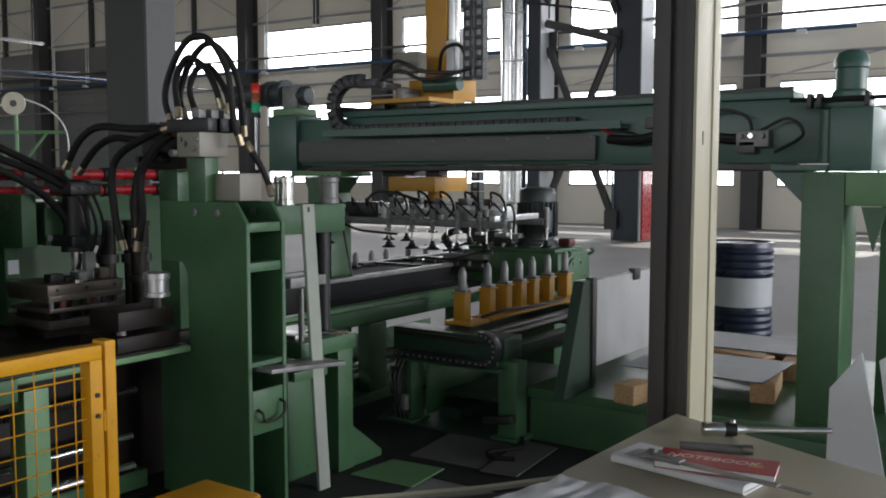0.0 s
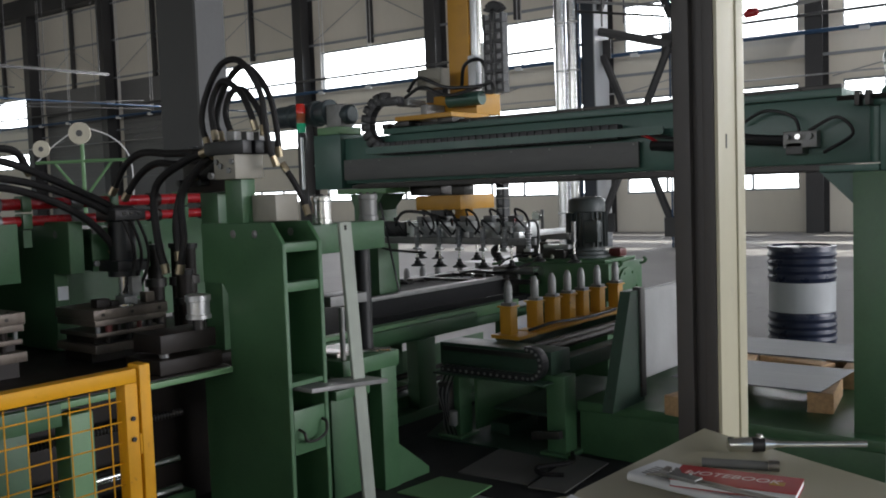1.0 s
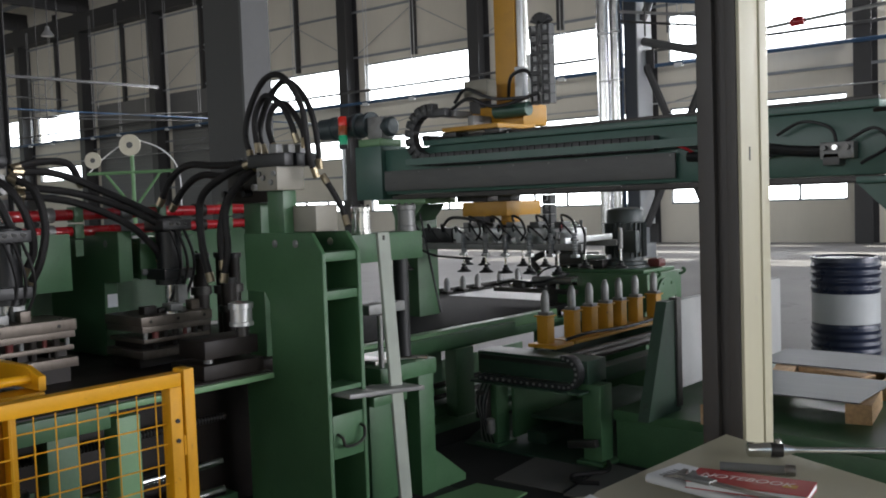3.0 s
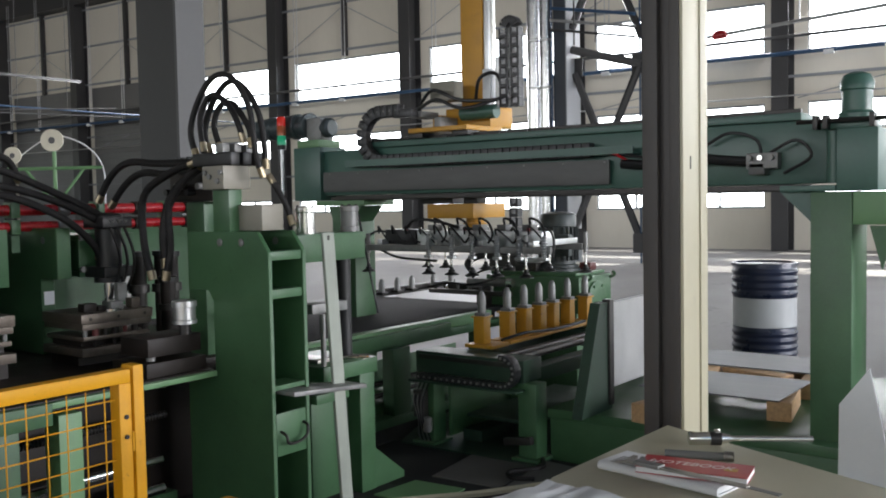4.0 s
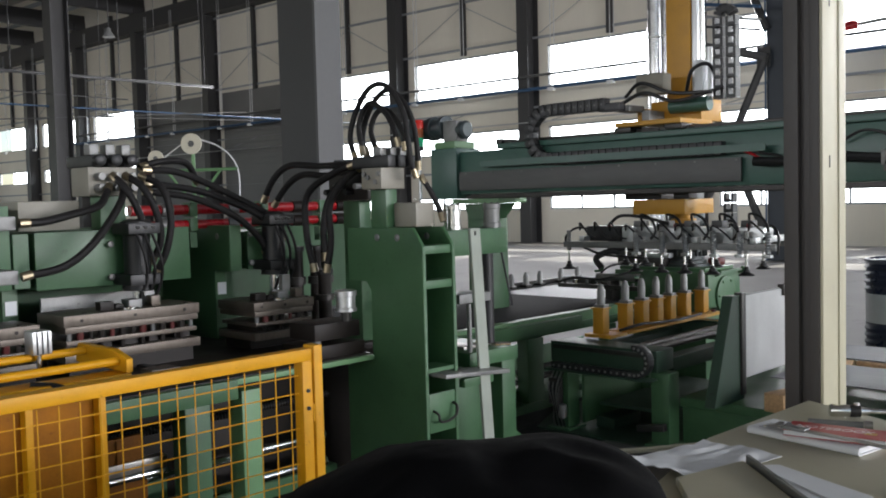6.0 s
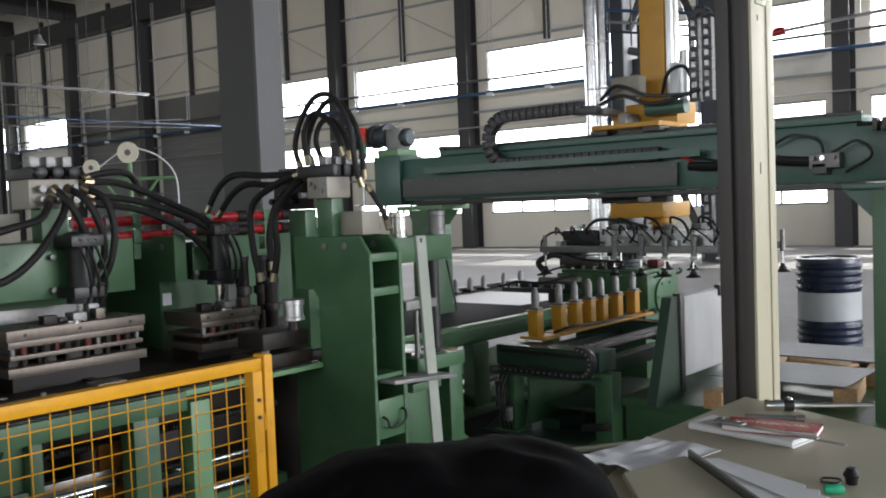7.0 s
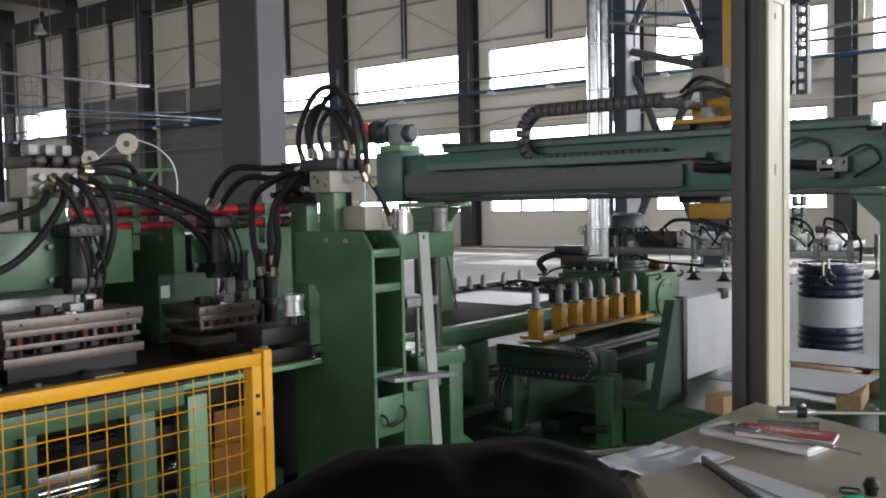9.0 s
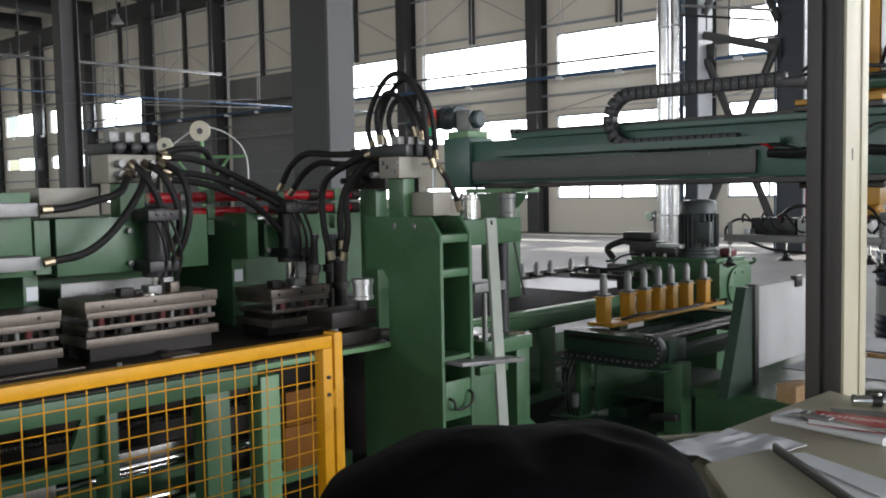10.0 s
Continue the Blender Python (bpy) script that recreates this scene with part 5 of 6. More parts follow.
# ---------------------------------------------------------------- gantry
def gantry():
    t = thing("gantry_frame", (-3.1, 3.95, FL), "dark green portal gantry over the loading table", "gantry")
    y0, y1 = 3.85, 4.02
    part("beam", box(-4.42, -1.781, y0 + 0.02, y1, 1.60, 1.835, 0.006), BEAM_GREEN, t)
    part("rail_plate", box(-4.13, -1.95, y0 + 0.002, y1, 1.837, 1.865, 0.002), BEAM_GREEN, t)
    part("top_rail", box(-4.10, -1.96, y0 + 0.03, y0 + 0.055, 1.866, 1.882, 0.002), DARKSTEEL, t)
    part("bottom_rail", box(-4.35, -1.95, y0 + 0.03, y1, 1.572, 1.598, 0.002), DARKSTEEL, t)
    part("cover_plate", box(-4.40, -2.73, y0 - 0.012, y0 + 0.0, 1.618, 1.722, 0.002), COVER, t, "grey sheet cover along the beam")
    part("cable_ledge", box(-4.20, -2.60, y0 - 0.05, y0 + 0.018, 1.742, 1.748, 0.001), BEAM_GREEN, t)
    part("trough_lip", box(-4.20, -2.60, y0 - 0.056, y0 - 0.051, 1.742, 1.775), BEAM_GREEN, t)
    part("cable", rod((-4.2, y0 - 0.03, 1.753), (-2.72, y0 - 0.03, 1.753), 0.005, seg=6), BLACK, t)
    part("end_box", box(-4.62, -4.421, y0 - 0.01, y1 + 0.02, 1.575, 1.86, 0.005), BEAM_GREEN, t)
    part("motor_seat", box(-4.60, -4.44, y0, y1, 1.861, 1.90, 0.004), PALE_GREEN, t)
    m = part("drive_motor", lathe([(0.05, -0.08), (0.06, -0.07), (0.06, 0.02), (0.066, 0.025), (0.066, 0.05), (0.06, 0.055), (0.06, 0.20), (0.07, 0.205), (0.07, 0.24), (0.055, 0.245), (0.055, 0.30), (0.07, 0.305), (0.07, 0.33), (0.044, 0.335)], (-4.90, 3.93, 1.985), "X", 22), MOTOR_BLUE, t, "dark grey horizontal gear motor")
    part("gear_head", box(-4.56, -4.45, 3.88, 3.98, 1.901, 2.02, 0.01), CAST, m)
    part("motor_fan", lathe([(0.048, 0), (0.052, 0.01), (0.052, 0.05), (0.04, 0.06)], (-4.47, 3.93, 1.965), "X", 20), MOTOR_BLUE, m)
    for i in range(14):
        part("rail_bolt", rod((-4.05 + i * 0.15, y0 + 0.015, 1.8655), (-4.05 + i * 0.15, y0 + 0.015, 1.874), 0.006, seg=8), DARKSTEEL, t)
    for i in range(9):
        part("cover_screw", rod((-4.35 + i * 0.2, y0 - 0.012, 1.712), (-4.35 + i * 0.2, y0 - 0.015, 1.712), 0.004, seg=8), CAST, t)
    part("lower_channel", box(-4.35, -1.95, y0 - 0.008, y0 + 0.029, 1.574, 1.590, 0.001), DARKSTEEL, t)
    part("rail_stop", box(-4.145, -4.105, y0 + 0.01, y1 - 0.01, 1.8655, 1.892, 0.003), DARKSTEEL, t)
    part("red_cable", tube([(-2.78, y0 - 0.03, 1.756), (-2.72, y0 - 0.045, 1.752), (-2.67, y0 - 0.045, 1.735), (-2.64, y0 - 0.03, 1.715)], 0.006, 8, 5), RED, t, "red cable end")
    part("black_trunk", tube([(-2.66, y0 - 0.03, 1.70), (-2.52, y0 - 0.05, 1.695), (-2.40, y0 - 0.045, 1.72), (-2.25, y0 - 0.04, 1.70), (-2.14, y0 - 0.03, 1.69)], 0.02, 10, 6), BLACK, t, "black cable trunk")
    for x, z in ((-2.47, 1.76), (-2.37, 1.70), (-2.10, 1.66)):
        part("air_block", box(x - 0.03, x + 0.03, y0 - 0.05, y0 + 0.018, z - 0.022, z + 0.022, 0.004), COVER, t)
    for k in range(3):
        part("air_fitting", rod((-2.12 + 0.04 * k, y0 - 0.051, 1.70), (-2.12 + 0.04 * k, y0 - 0.075, 1.70), 0.01, seg=10), CHROME if k == 1 else CAST, t)
    # left support
    part("left_post", box(-4.40, -4.24, 3.90, 4.06, FL, 1.50, 0.005), GREEN, t)
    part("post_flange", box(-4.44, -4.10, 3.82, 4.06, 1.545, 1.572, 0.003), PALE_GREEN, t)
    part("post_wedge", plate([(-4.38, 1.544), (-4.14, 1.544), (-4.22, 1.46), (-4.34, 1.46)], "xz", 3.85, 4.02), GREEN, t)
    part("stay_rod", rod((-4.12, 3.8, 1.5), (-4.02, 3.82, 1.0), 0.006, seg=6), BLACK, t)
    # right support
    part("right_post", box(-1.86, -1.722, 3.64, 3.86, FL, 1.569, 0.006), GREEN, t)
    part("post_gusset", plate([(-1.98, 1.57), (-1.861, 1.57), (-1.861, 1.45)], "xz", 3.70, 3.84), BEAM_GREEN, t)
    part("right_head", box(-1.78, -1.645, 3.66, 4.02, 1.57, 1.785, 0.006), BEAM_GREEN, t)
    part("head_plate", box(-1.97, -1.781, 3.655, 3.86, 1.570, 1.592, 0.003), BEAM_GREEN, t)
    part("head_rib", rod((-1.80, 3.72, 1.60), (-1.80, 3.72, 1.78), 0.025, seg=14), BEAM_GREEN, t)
    # the cap's lit face is given by a paler green than the posts
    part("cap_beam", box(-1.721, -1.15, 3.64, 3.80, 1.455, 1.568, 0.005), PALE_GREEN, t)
    part("second_post", box(-1.66, -1.45, 3.95, 4.15, FL, 1.56, 0.005), GREEN, t)
    part("second_gusset", plate([(-1.68, 1.45), (-1.60, 1.45), (-1.64, 1.30)], "xz", 3.7, 3.72), GREEN, t)
    vm = part("upright_motor", lathe([(0.062, 0), (0.062, 0.02), (0.052, 0.03), (0.052, 0.10), (0.057, 0.105), (0.057, 0.13), (0.045, 0.155), (0.02, 0.166)], (-1.745, 3.80, 1.822), seg=24), BEAM_GREEN, t, "green upright gantry motor")
    part("motor_base", box(-1.835, -1.68, 3.72, 3.88, 1.786, 1.822, 0.005), BEAM_GREEN, vm)
    part("stop_rod", rod((-1.92, 3.69, 1.815), (-1.60, 3.69, 1.815), 0.008, seg=8), DARKSTEEL, t)
    for x in (-1.852, -1.82, -1.668):
        part("stop_block", box(x - 0.008, x + 0.008, 3.665, 3.715, 1.786, 1.835, 0.002), DARKSTEEL, t)
    # pneumatic box and cables near the right end
    part("air_unit", box(-2.14, -2.02, 3.80, 3.85, 1.66, 1.72, 0.006), CAST, t)
    for pts in ([(-2.3, 3.82, 1.76), (-2.2, 3.80, 1.80), (-2.1, 3.80, 1.77), (-2.08, 3.81, 1.70)], [(-2.72, 3.82, 1.75), (-2.55, 3.80, 1.72), (-2.45, 3.80, 1.68), (-2.2, 3.81, 1.70)], [(-2.05, 3.81, 1.72), (-1.95, 3.79, 1.76), (-1.90, 3.80, 1.70), (-2.0, 3.81, 1.64)]):
        part("cable_loop", tube(pts, 0.006, 8, 6), BLACK, t)


gantry()

tl = thing("signal_tower", (-4.66, 3.83, 1.6), "signal tower lamp with red, amber and green lenses", "lamp")
part("lamp_pole", rod((-4.70, 3.83, 1.58), (-4.70, 3.83, 1.86), 0.009, seg=10), GALV, tl)
for z, m, l in ((1.985, LAMPRED, "lit red lens"), (1.934, LAMPAMB, "unlit amber lens"), (1.883, LAMPGRN, "lit green lens")):
    part("lens", lathe([(0.024, 0), (0.024, 0.045), (0.021, 0.05)], (-4.70, 3.83, z), seg=16), m, tl, l)
part("lamp_foot", lathe([(0.025, 0), (0.025, 0.025)], (-4.70, 3.83, 1.857), seg=16), BLACK, tl)


# ---------------------------------------------------------------- travelling gripper (built at x = 0)
def open_link(x0, x1, z, h):
    """A chain link: two side walls and two cross bars round an open middle."""
    bm = bmesh.new()
    box(x0, x0 + 0.012, 4.0, 4.045, z, z + h, bm=bm)
    box(x1 - 0.012, x1, 4.0, 4.045, z, z + h, bm=bm)
    box(x0 + 0.0121, x1 - 0.0121, 4.0, 4.010, z + 0.002, z + 0.016, bm=bm)
    box(x0 + 0.0121, x1 - 0.0121, 4.035, 4.045, z + 0.002, z + 0.016, bm=bm)
    return bm


def carriage():
    t = thing("gripper_carriage", (0, 0, 0), "yellow carriage riding along the gantry beam", "carriage")
    part("base_plate", box(-0.18, 0.17, 3.82, 4.12, 1.893, 1.915, 0.003), ORANGE, t)
    for x in (-0.19, 0.08):
        part("bearing_block", box(x, x + 0.09, 3.83, 3.93, 1.868, 1.892, 0.003), DARKSTEEL, t)
    part("guide_body", box(-0.12, 0.15, 4.05, 4.25, 1.916, 2.02, 0.005), ORANGE, t)
    part("side_web", box(-0.18, -0.13, 4.02, 4.26, 1.916, 1.99, 0.003), ORANGE, t)
    part("clevis", box(-0.08, -0.04, 3.90, 4.04, 1.916, 1.97, 0.003), CAST, t)
    part("gear_box", box(-0.15, 0.0, 3.96, 4.04, 2.05, 2.15, 0.008), BEIGE, t, "grey control box")
    part("motor_housing", rod((0.02, 4.0, 1.985), (0.22, 4.0, 1.985), 0.034, seg=18), BEAM_GREEN, t, "green horizontal motor")
    part("spindle_guard", box(-0.26, -0.14, 3.80, 3.85, 1.972, 2.012, 0.004), CHAINP, t)
    for pts in ([(-0.20, 3.95, 2.05), (-0.08, 3.90, 2.10), (0.08, 3.90, 2.04), (0.26, 3.95, 2.03)], [(-0.22, 3.95, 2.02), (-0.05, 3.88, 2.05), (0.10, 3.90, 2.00), (0.30, 3.98, 2.05)], [(0.10, 4.0, 2.05), (0.16, 3.95, 2.14), (0.22, 4.0, 2.16), (0.24, 4.05, 2.05)]):
        part("cable", tube(pts, 0.009, 8, 6), BLACK, t)
    part("control_unit", box(0.14, 0.185, 4.0, 4.05, 2.03, 2.19, 0.005), WHITE, t, "pale control unit")
    part("mount_strut", box(-0.20, -0.12, 3.852, 3.99, 1.97, 2.0, 0.003), CAST, t)
    part("cylinder", rod((0.16, 4.12, 2.02), (0.16, 4.12, 2.26), 0.022, seg=14), ALU, t, "pale pneumatic cylinder")
    # hanging drag chain: an upright loop
    for i in range(8):
        part("chain_link", open_link(0.236, 0.284, 2.0 + i * 0.0465, 0.045), CHAINP, t)
        part("chain_link", open_link(0.300, 0.348, 2.0 + i * 0.0465, 0.045), CHAINP, t)
    for i in range(1, 8):
        a = radians(180 - i * 22.5)
        b = box(-0.02, 0.02, 4.0, 4.045, -0.008, 0.008, 0.002)
        b.transform(pose(0.292 + 0.034 * math.cos(a), 0, 2.374 + 0.034 * math.sin(a), 0, -math.degrees(a), 0))
        part("chain_link", b, CHAINP, t)
    return t


def gripper():
    t = thing("suction_gripper", (0, 0, 0), "yellow lifting mast with a suction cup gripper frame", "gripper")
    part("mast", box(-0.085, 0.045, 4.14, 4.24, 1.62, 2.95, 0.004), ORANGE, t)
    part("mast_rail", box(0.049, 0.076, 4.15, 4.18, 1.62, 2.95, 0.002), GALV, t)
    part("mast_rod", rod((0.098, 4.16, 1.95), (0.098, 4.16, 2.95), 0.012), CHROME, t)
    part("lower_head", box(-0.15, 0.13, 3.92, 4.20, 1.475, 1.545, 0.004), ORANGE, t)
    part("head_block", box(-0.22, -0.02, 3.96, 4.2, 1.546, 1.60, 0.004), DARKSTEEL, t)
    part("head_block", box(0.06, 0.14, 3.94, 4.02, 1.546, 1.60, 0.004), DARKSTEEL, t)
    part("swivel", lathe([(0.06, 0), (0.06, 0.02), (0.045, 0.022), (0.045, 0.045)], (0.05, 4.05, 1.43), seg=20), ORANGE, t)
    # frame of aluminium profiles
    m = part("manifold", box(-0.20, 0.52, 3.90, 4.00, 1.345, 1.415, 0.003), ALU, t, "silver aluminium manifold bar")
    part("manifold_motor", box(-0.41, -0.21, 3.90, 4.0, 1.345, 1.42, 0.004), BLACK, m)
    part("frame_bar", box(-0.51, 0.60, 3.84, 3.875, 1.315, 1.345, 0.002), CAST, t)
    part("frame_bar", box(-0.50, 0.55, 4.22, 4.255, 1.315, 1.345, 0.002), CAST, t)
    for x in (-0.42, -0.1, 0.2, 0.48):
        part("cross_bar", box(x, x + 0.03, 3.85, 4.25, 1.346, 1.372, 0.002), ALU, t)
    for x in (-0.12, 0.02, 0.20, 0.40):
        part("gusset", plate([(x, 1.345), (x + 0.07, 1.345), (x, 1.41)], "xz", 3.885, 3.898), ALU, t)
    cups = [(-0.49, 3.86), (-0.40, 4.24), (-0.10, 3.86), (-0.28, 4.24), (0.04, 3.86), (-0.02, 4.24), (0.16, 3.86), (0.12, 4.24), (0.30, 3.86), (0.36, 4.24), (0.46, 3.86), (0.56, 4.24)]
    for x, y in cups:
        s = part("cup_stem", rod((x, y, 1.235), (x, y, 1.345), 0.0055, seg=8), CHROME, t)
        part("spring_guide", rod((x, y, 1.30), (x, y, 1.40), 0.011, seg=8), CAST, s)
        part("suction_cup", lathe([(0.034, 0), (0.034, 0.004), (0.022, 0.012), (0.016, 0.016), (0.016, 0.024), (0.010, 0.028), (0.010, 0.04)], (x, y, 1.205), seg=18), BLACK, s, "black rubber suction cup")
    rng = random.Random(5)
    for i in range(11):
        x = -0.45 + i * 0.09
        part("air_hose", tube([(x, 3.90, 1.40), (x + 0.03, 3.86, 1.425 + rng.random() * 0.02), (x + 0.09, 3.85, 1.40 - rng.random() * 0.03), (x + 0.12, 3.86, 1.36)], 0.0045, 6, 5), BLACK, t)
        part("air_fitting", lathe([(0.007, 0), (0.007, 0.015)], (x, 3.90, 1.415), seg=8), RED if i % 4 == 2 else CHROME, t)
    coil = [(0.006, 0)] + [((0.014 if k % 2 else 0.009), 0.006 * k) for k in range(1, 16)] + [(0.006, 0.096)]
    for x in (-0.08, 0.06, 0.18, 0.32, 0.44, 0.57):
        part("coil_spring", lathe(coil, (x, 3.835, 1.300), seg=10), GALV, t, "bright coil spring")
        part("stem_clamp", box(x - 0.018, x + 0.018, 3.822, 3.848, 1.286, 1.300, 0.002), ALU, t)
    for x in (-0.14, 0.0, 0.13, 0.27, 0.41):
        part("valve_block", box(x, x + 0.05, 3.91, 3.97, 1.4155, 1.445, 0.003), COVER if x > 0.2 else CAST, t, "small air valve block")
        part("air_hose", tube([(x + 0.025, 3.94, 1.445), (x + 0.05, 3.90, 1.475), (x + 0.12, 3.87, 1.455), (x + 0.15, 3.86, 1.40), (x + 0.13, 3.85, 1.36)], 0.006, 8, 6), BLACK, t)
    for x in (-0.16, 0.10, 0.34):
        part("bracket_web", plate([(x, 1.346), (x + 0.05, 1.346), (x + 0.05, 1.415), (x + 0.03, 1.415)], "xz", 3.876, 3.884), ALU, t)
    part("rotary_head", lathe([(0.05, 0), (0.05, 0.03), (0.07, 0.034), (0.07, 0.055), (0.045, 0.06)], (0.05, 4.05, 1.372), seg=20), DARKSTEEL, t, "dark rotary head")
    part("air_hose", tube([(-0.30, 3.93, 1.42), (-0.20, 3.89, 1.47), (-0.05, 3.88, 1.46), (0.06, 3.90, 1.43)], 0.008, 8, 6), BLACK, t)
    part("air_hose", tube([(-0.40, 3.86, 1.315), (-0.28, 3.84, 1.285), (-0.15, 3.85, 1.275), (-0.05, 3.86, 1.27)], 0.006, 8, 6), BLACK, t)
    part("air_hose", tube([(-0.41, 3.95, 1.40), (-0.49, 3.93, 1.41), (-0.515, 3.87, 1.37), (-0.505, 3.86, 1.32)], 0.006, 6, 6), BLACK, t)
    part("air_hose", tube([(0.46, 3.95, 1.40), (0.54, 3.93, 1.42), (0.60, 3.87, 1.38), (0.60, 3.86, 1.30)], 0.006, 6, 6), BLACK, t)
    for i in range(11):
        part("chain_link", open_link(0.282, 0.330, 1.385 + i * 0.0465, 0.045), CHAINP, t)
    part("chain_mount", box(0.26, 0.34, 3.93, 4.05, 1.33, 1.385, 0.003), ALU, t)
    return t


CARRIAGE, GRIPPER = carriage(), gripper()


def drag_chain():
    """The energy chain of the carriage: rigid links that roll round its bend."""
    t = thing("drag_chain", (0, 0, 0), "black plastic drag chain bending along the gantry beam", "cable chain")
    me = finish(box(-0.0195, 0.0195, 3.798, 3.846, -0.031, 0.031, 0.006), "chain_link", CHAINP)
    pin = finish(box(-0.005, 0.005, 3.7968, 3.798, -0.005, 0.005), "link_slot", COVER)
    links = []
    for i in range(42):
        ob = new("chain_link", me)
        ob.parent = t
        mark = new("link_slot", pin)
        mark.parent = ob
        links.append(ob)
    return links


CHAIN = drag_chain()


# ---------------------------------------------------------------- yellow clamp carriage under the bed (built at y = 0)
def clamp_carriage():
    t = thing("clamp_carriage", (0, 0, 0), "yellow sheet clamp frame with silver clamp cylinders", "clamp")
    x = -3.36
    part("top_flange", box(x - 0.03, x + 0.06, -0.22, 0.27, 1.091, 1.105, 0.002), YELLOW, t)
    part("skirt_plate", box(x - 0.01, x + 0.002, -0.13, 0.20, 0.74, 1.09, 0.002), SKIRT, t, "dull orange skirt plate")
    part("skirt_rib", box(x + 0.003, x + 0.04, -0.02, 0.0, 0.74, 1.09, 0.002), YELLOW, t)
    part("skirt_rib", box(x + 0.003, x + 0.04, 0.18, 0.20, 0.74, 1.09, 0.002), YELLOW, t)
    for y in (-0.20, 0.255):
        out = [(x + 0.06, 1.106), (x + 0.06, 1.145), (x - 0.02, 1.165), (x - 0.24, 1.165), (x - 0.26, 1.14), (x - 0.26, 1.106)]
        part("arm", plate(out, "xz", y, y + 0.02, 0.002), YELLOW, t)
    part("cross_tube", rod((x - 0.20, -0.18, 1.145), (x - 0.20, 0.255, 1.145), 0.012), YELLOW, t)
    part("cross_tube", rod((x + 0.01, -0.18, 1.135), (x + 0.01, 0.255, 1.135), 0.012), YELLOW, t)
    for y in (-0.10, 0.08):
        c = part("clamp_cylinder", box(x - 0.20, x - 0.14, y, y + 0.055, 1.158, 1.225, 0.004), ALU, t, "silver clamp cylinder")
        for k in range(3):
            part("cylinder_slot", box(x - 0.1395, x - 0.1385, y + 0.010 + 0.015 * k, y + 0.015 + 0.015 * k, 1.16, 1.223), BLACK, c)
        part("cylinder_rod", rod((x - 0.17, y + 0.027, 1.09), (x - 0.17, y + 0.027, 1.158), 0.008, seg=10), CHROME, c)
    for pts in ([(x + 0.03, -0.18, 1.12), (x + 0.06, -0.24, 1.16), (x, -0.30, 1.15), (x - 0.05, -0.30, 1.10)], [(x + 0.03, 0.0, 1.11), (x + 0.06, 0.06, 1.10), (x + 0.07, 0.10, 1.07), (x + 0.03, 0.12, 1.05)]):
        part("hose", tube(pts, 0.008, 8, 6), HOSE, t)
    return t


def feed_carriage():
    t = thing("feed_carriage", (0, 0, 0), "oily orange-brown feed carriage riding on the bright guide rails", "carriage")
    part("carriage_plate", box(-3.635, -3.565, -0.08, 0.08, 0.57, 0.73, 0.004), BROWN, t)
    part("carriage_web", box(-3.59, -3.57, -0.07, 0.07, 0.731, 0.855, 0.003), BROWN, t)
    part("carriage_rib", box(-3.569, -3.562, -0.02, 0.0, 0.731, 0.85, 0.002), BROWN, t)
    return t


FEED = feed_carriage()
CLAMP = clamp_carriage()


# ---------------------------------------------------------------- sheet stack platform
def stack_platform():
    t = thing("stack_platform", (-2.2, 4.6, FL), "green lift platform for the stack of sheets", "platform")
    part("platform_top", box(-2.88, -1.15, 3.56, 4.92, 0.66, 0.70, 0.004), GREEN, t)
    part("front_apron", box(-2.87, -1.15, 3.565, 3.59, FL, 0.659, 0.003), GREEN, t)
    part("side_apron", box(-2.87, -2.84, 3.591, 4.92, FL, 0.659, 0.003), GREEN, t)
    part("guard_post", plate([(3.44, 0.701), (3.70, 0.701), (3.68, 1.14), (3.60, 1.14)], "yz", -2.70, -2.655), SHADE_GREEN, t, "dark green guard post")
    part("guard_edge", box(-2.68, -2.645, 3.665, 3.70, 0.72, 1.150, 0.002), DARKSTEEL, t)
    for y in (4.05, 4.36):
        part("guard_clip", box(-2.665, -2.635, y, y + 0.06, 1.105, 1.155, 0.002), DARKSTEEL, t)
    part("guard_sheet", box(-2.652, -2.646, 3.702, 4.70, 0.79, 1.135), BRUSHED, t, "brushed bright guard sheet")
    part("guard_rail", box(-2.672, -2.654, 3.702, 4.70, 1.12, 1.142, 0.002), CAST, t)


stack_platform()
for x, y, a in ((-2.43, 3.585, 60), (-2.05, 3.98, 10), (-2.50, 4.36, 15), (-2.05, 4.42, 8), (-2.30, 4.42, 70), (-2.20, 4.70, 12)):
    half = 0.07 if a == 60 else 0.16
    b = box(-0.045, 0.045, -half, half, 0.701, 0.775, 0.004)
    b.transform(pose(x, y, 0, 0, 0, a if a != 60 else -12))
    solo("wood_block", b, WOOD, "raw pine spacer block on the green platform", "wood block", group="wood blocks")
for i in range(3):
    solo("steel_sheet", box(-2.60 + 0.004 * i, -2.03 + 0.006 * i, 3.82 - 0.004 * i, 4.27, 0.776 + i * 0.0022, 0.778 + i * 0.0022), SHEET, "thin bright steel sheet resting on wood blocks", "sheet metal", group="steel sheets")
solo("steel_sheet", box(-2.66, -1.95, 4.44, 4.84, 0.776, 0.782), SHEET, "bright steel sheet at the back of the platform", "sheet metal", group="steel sheets")




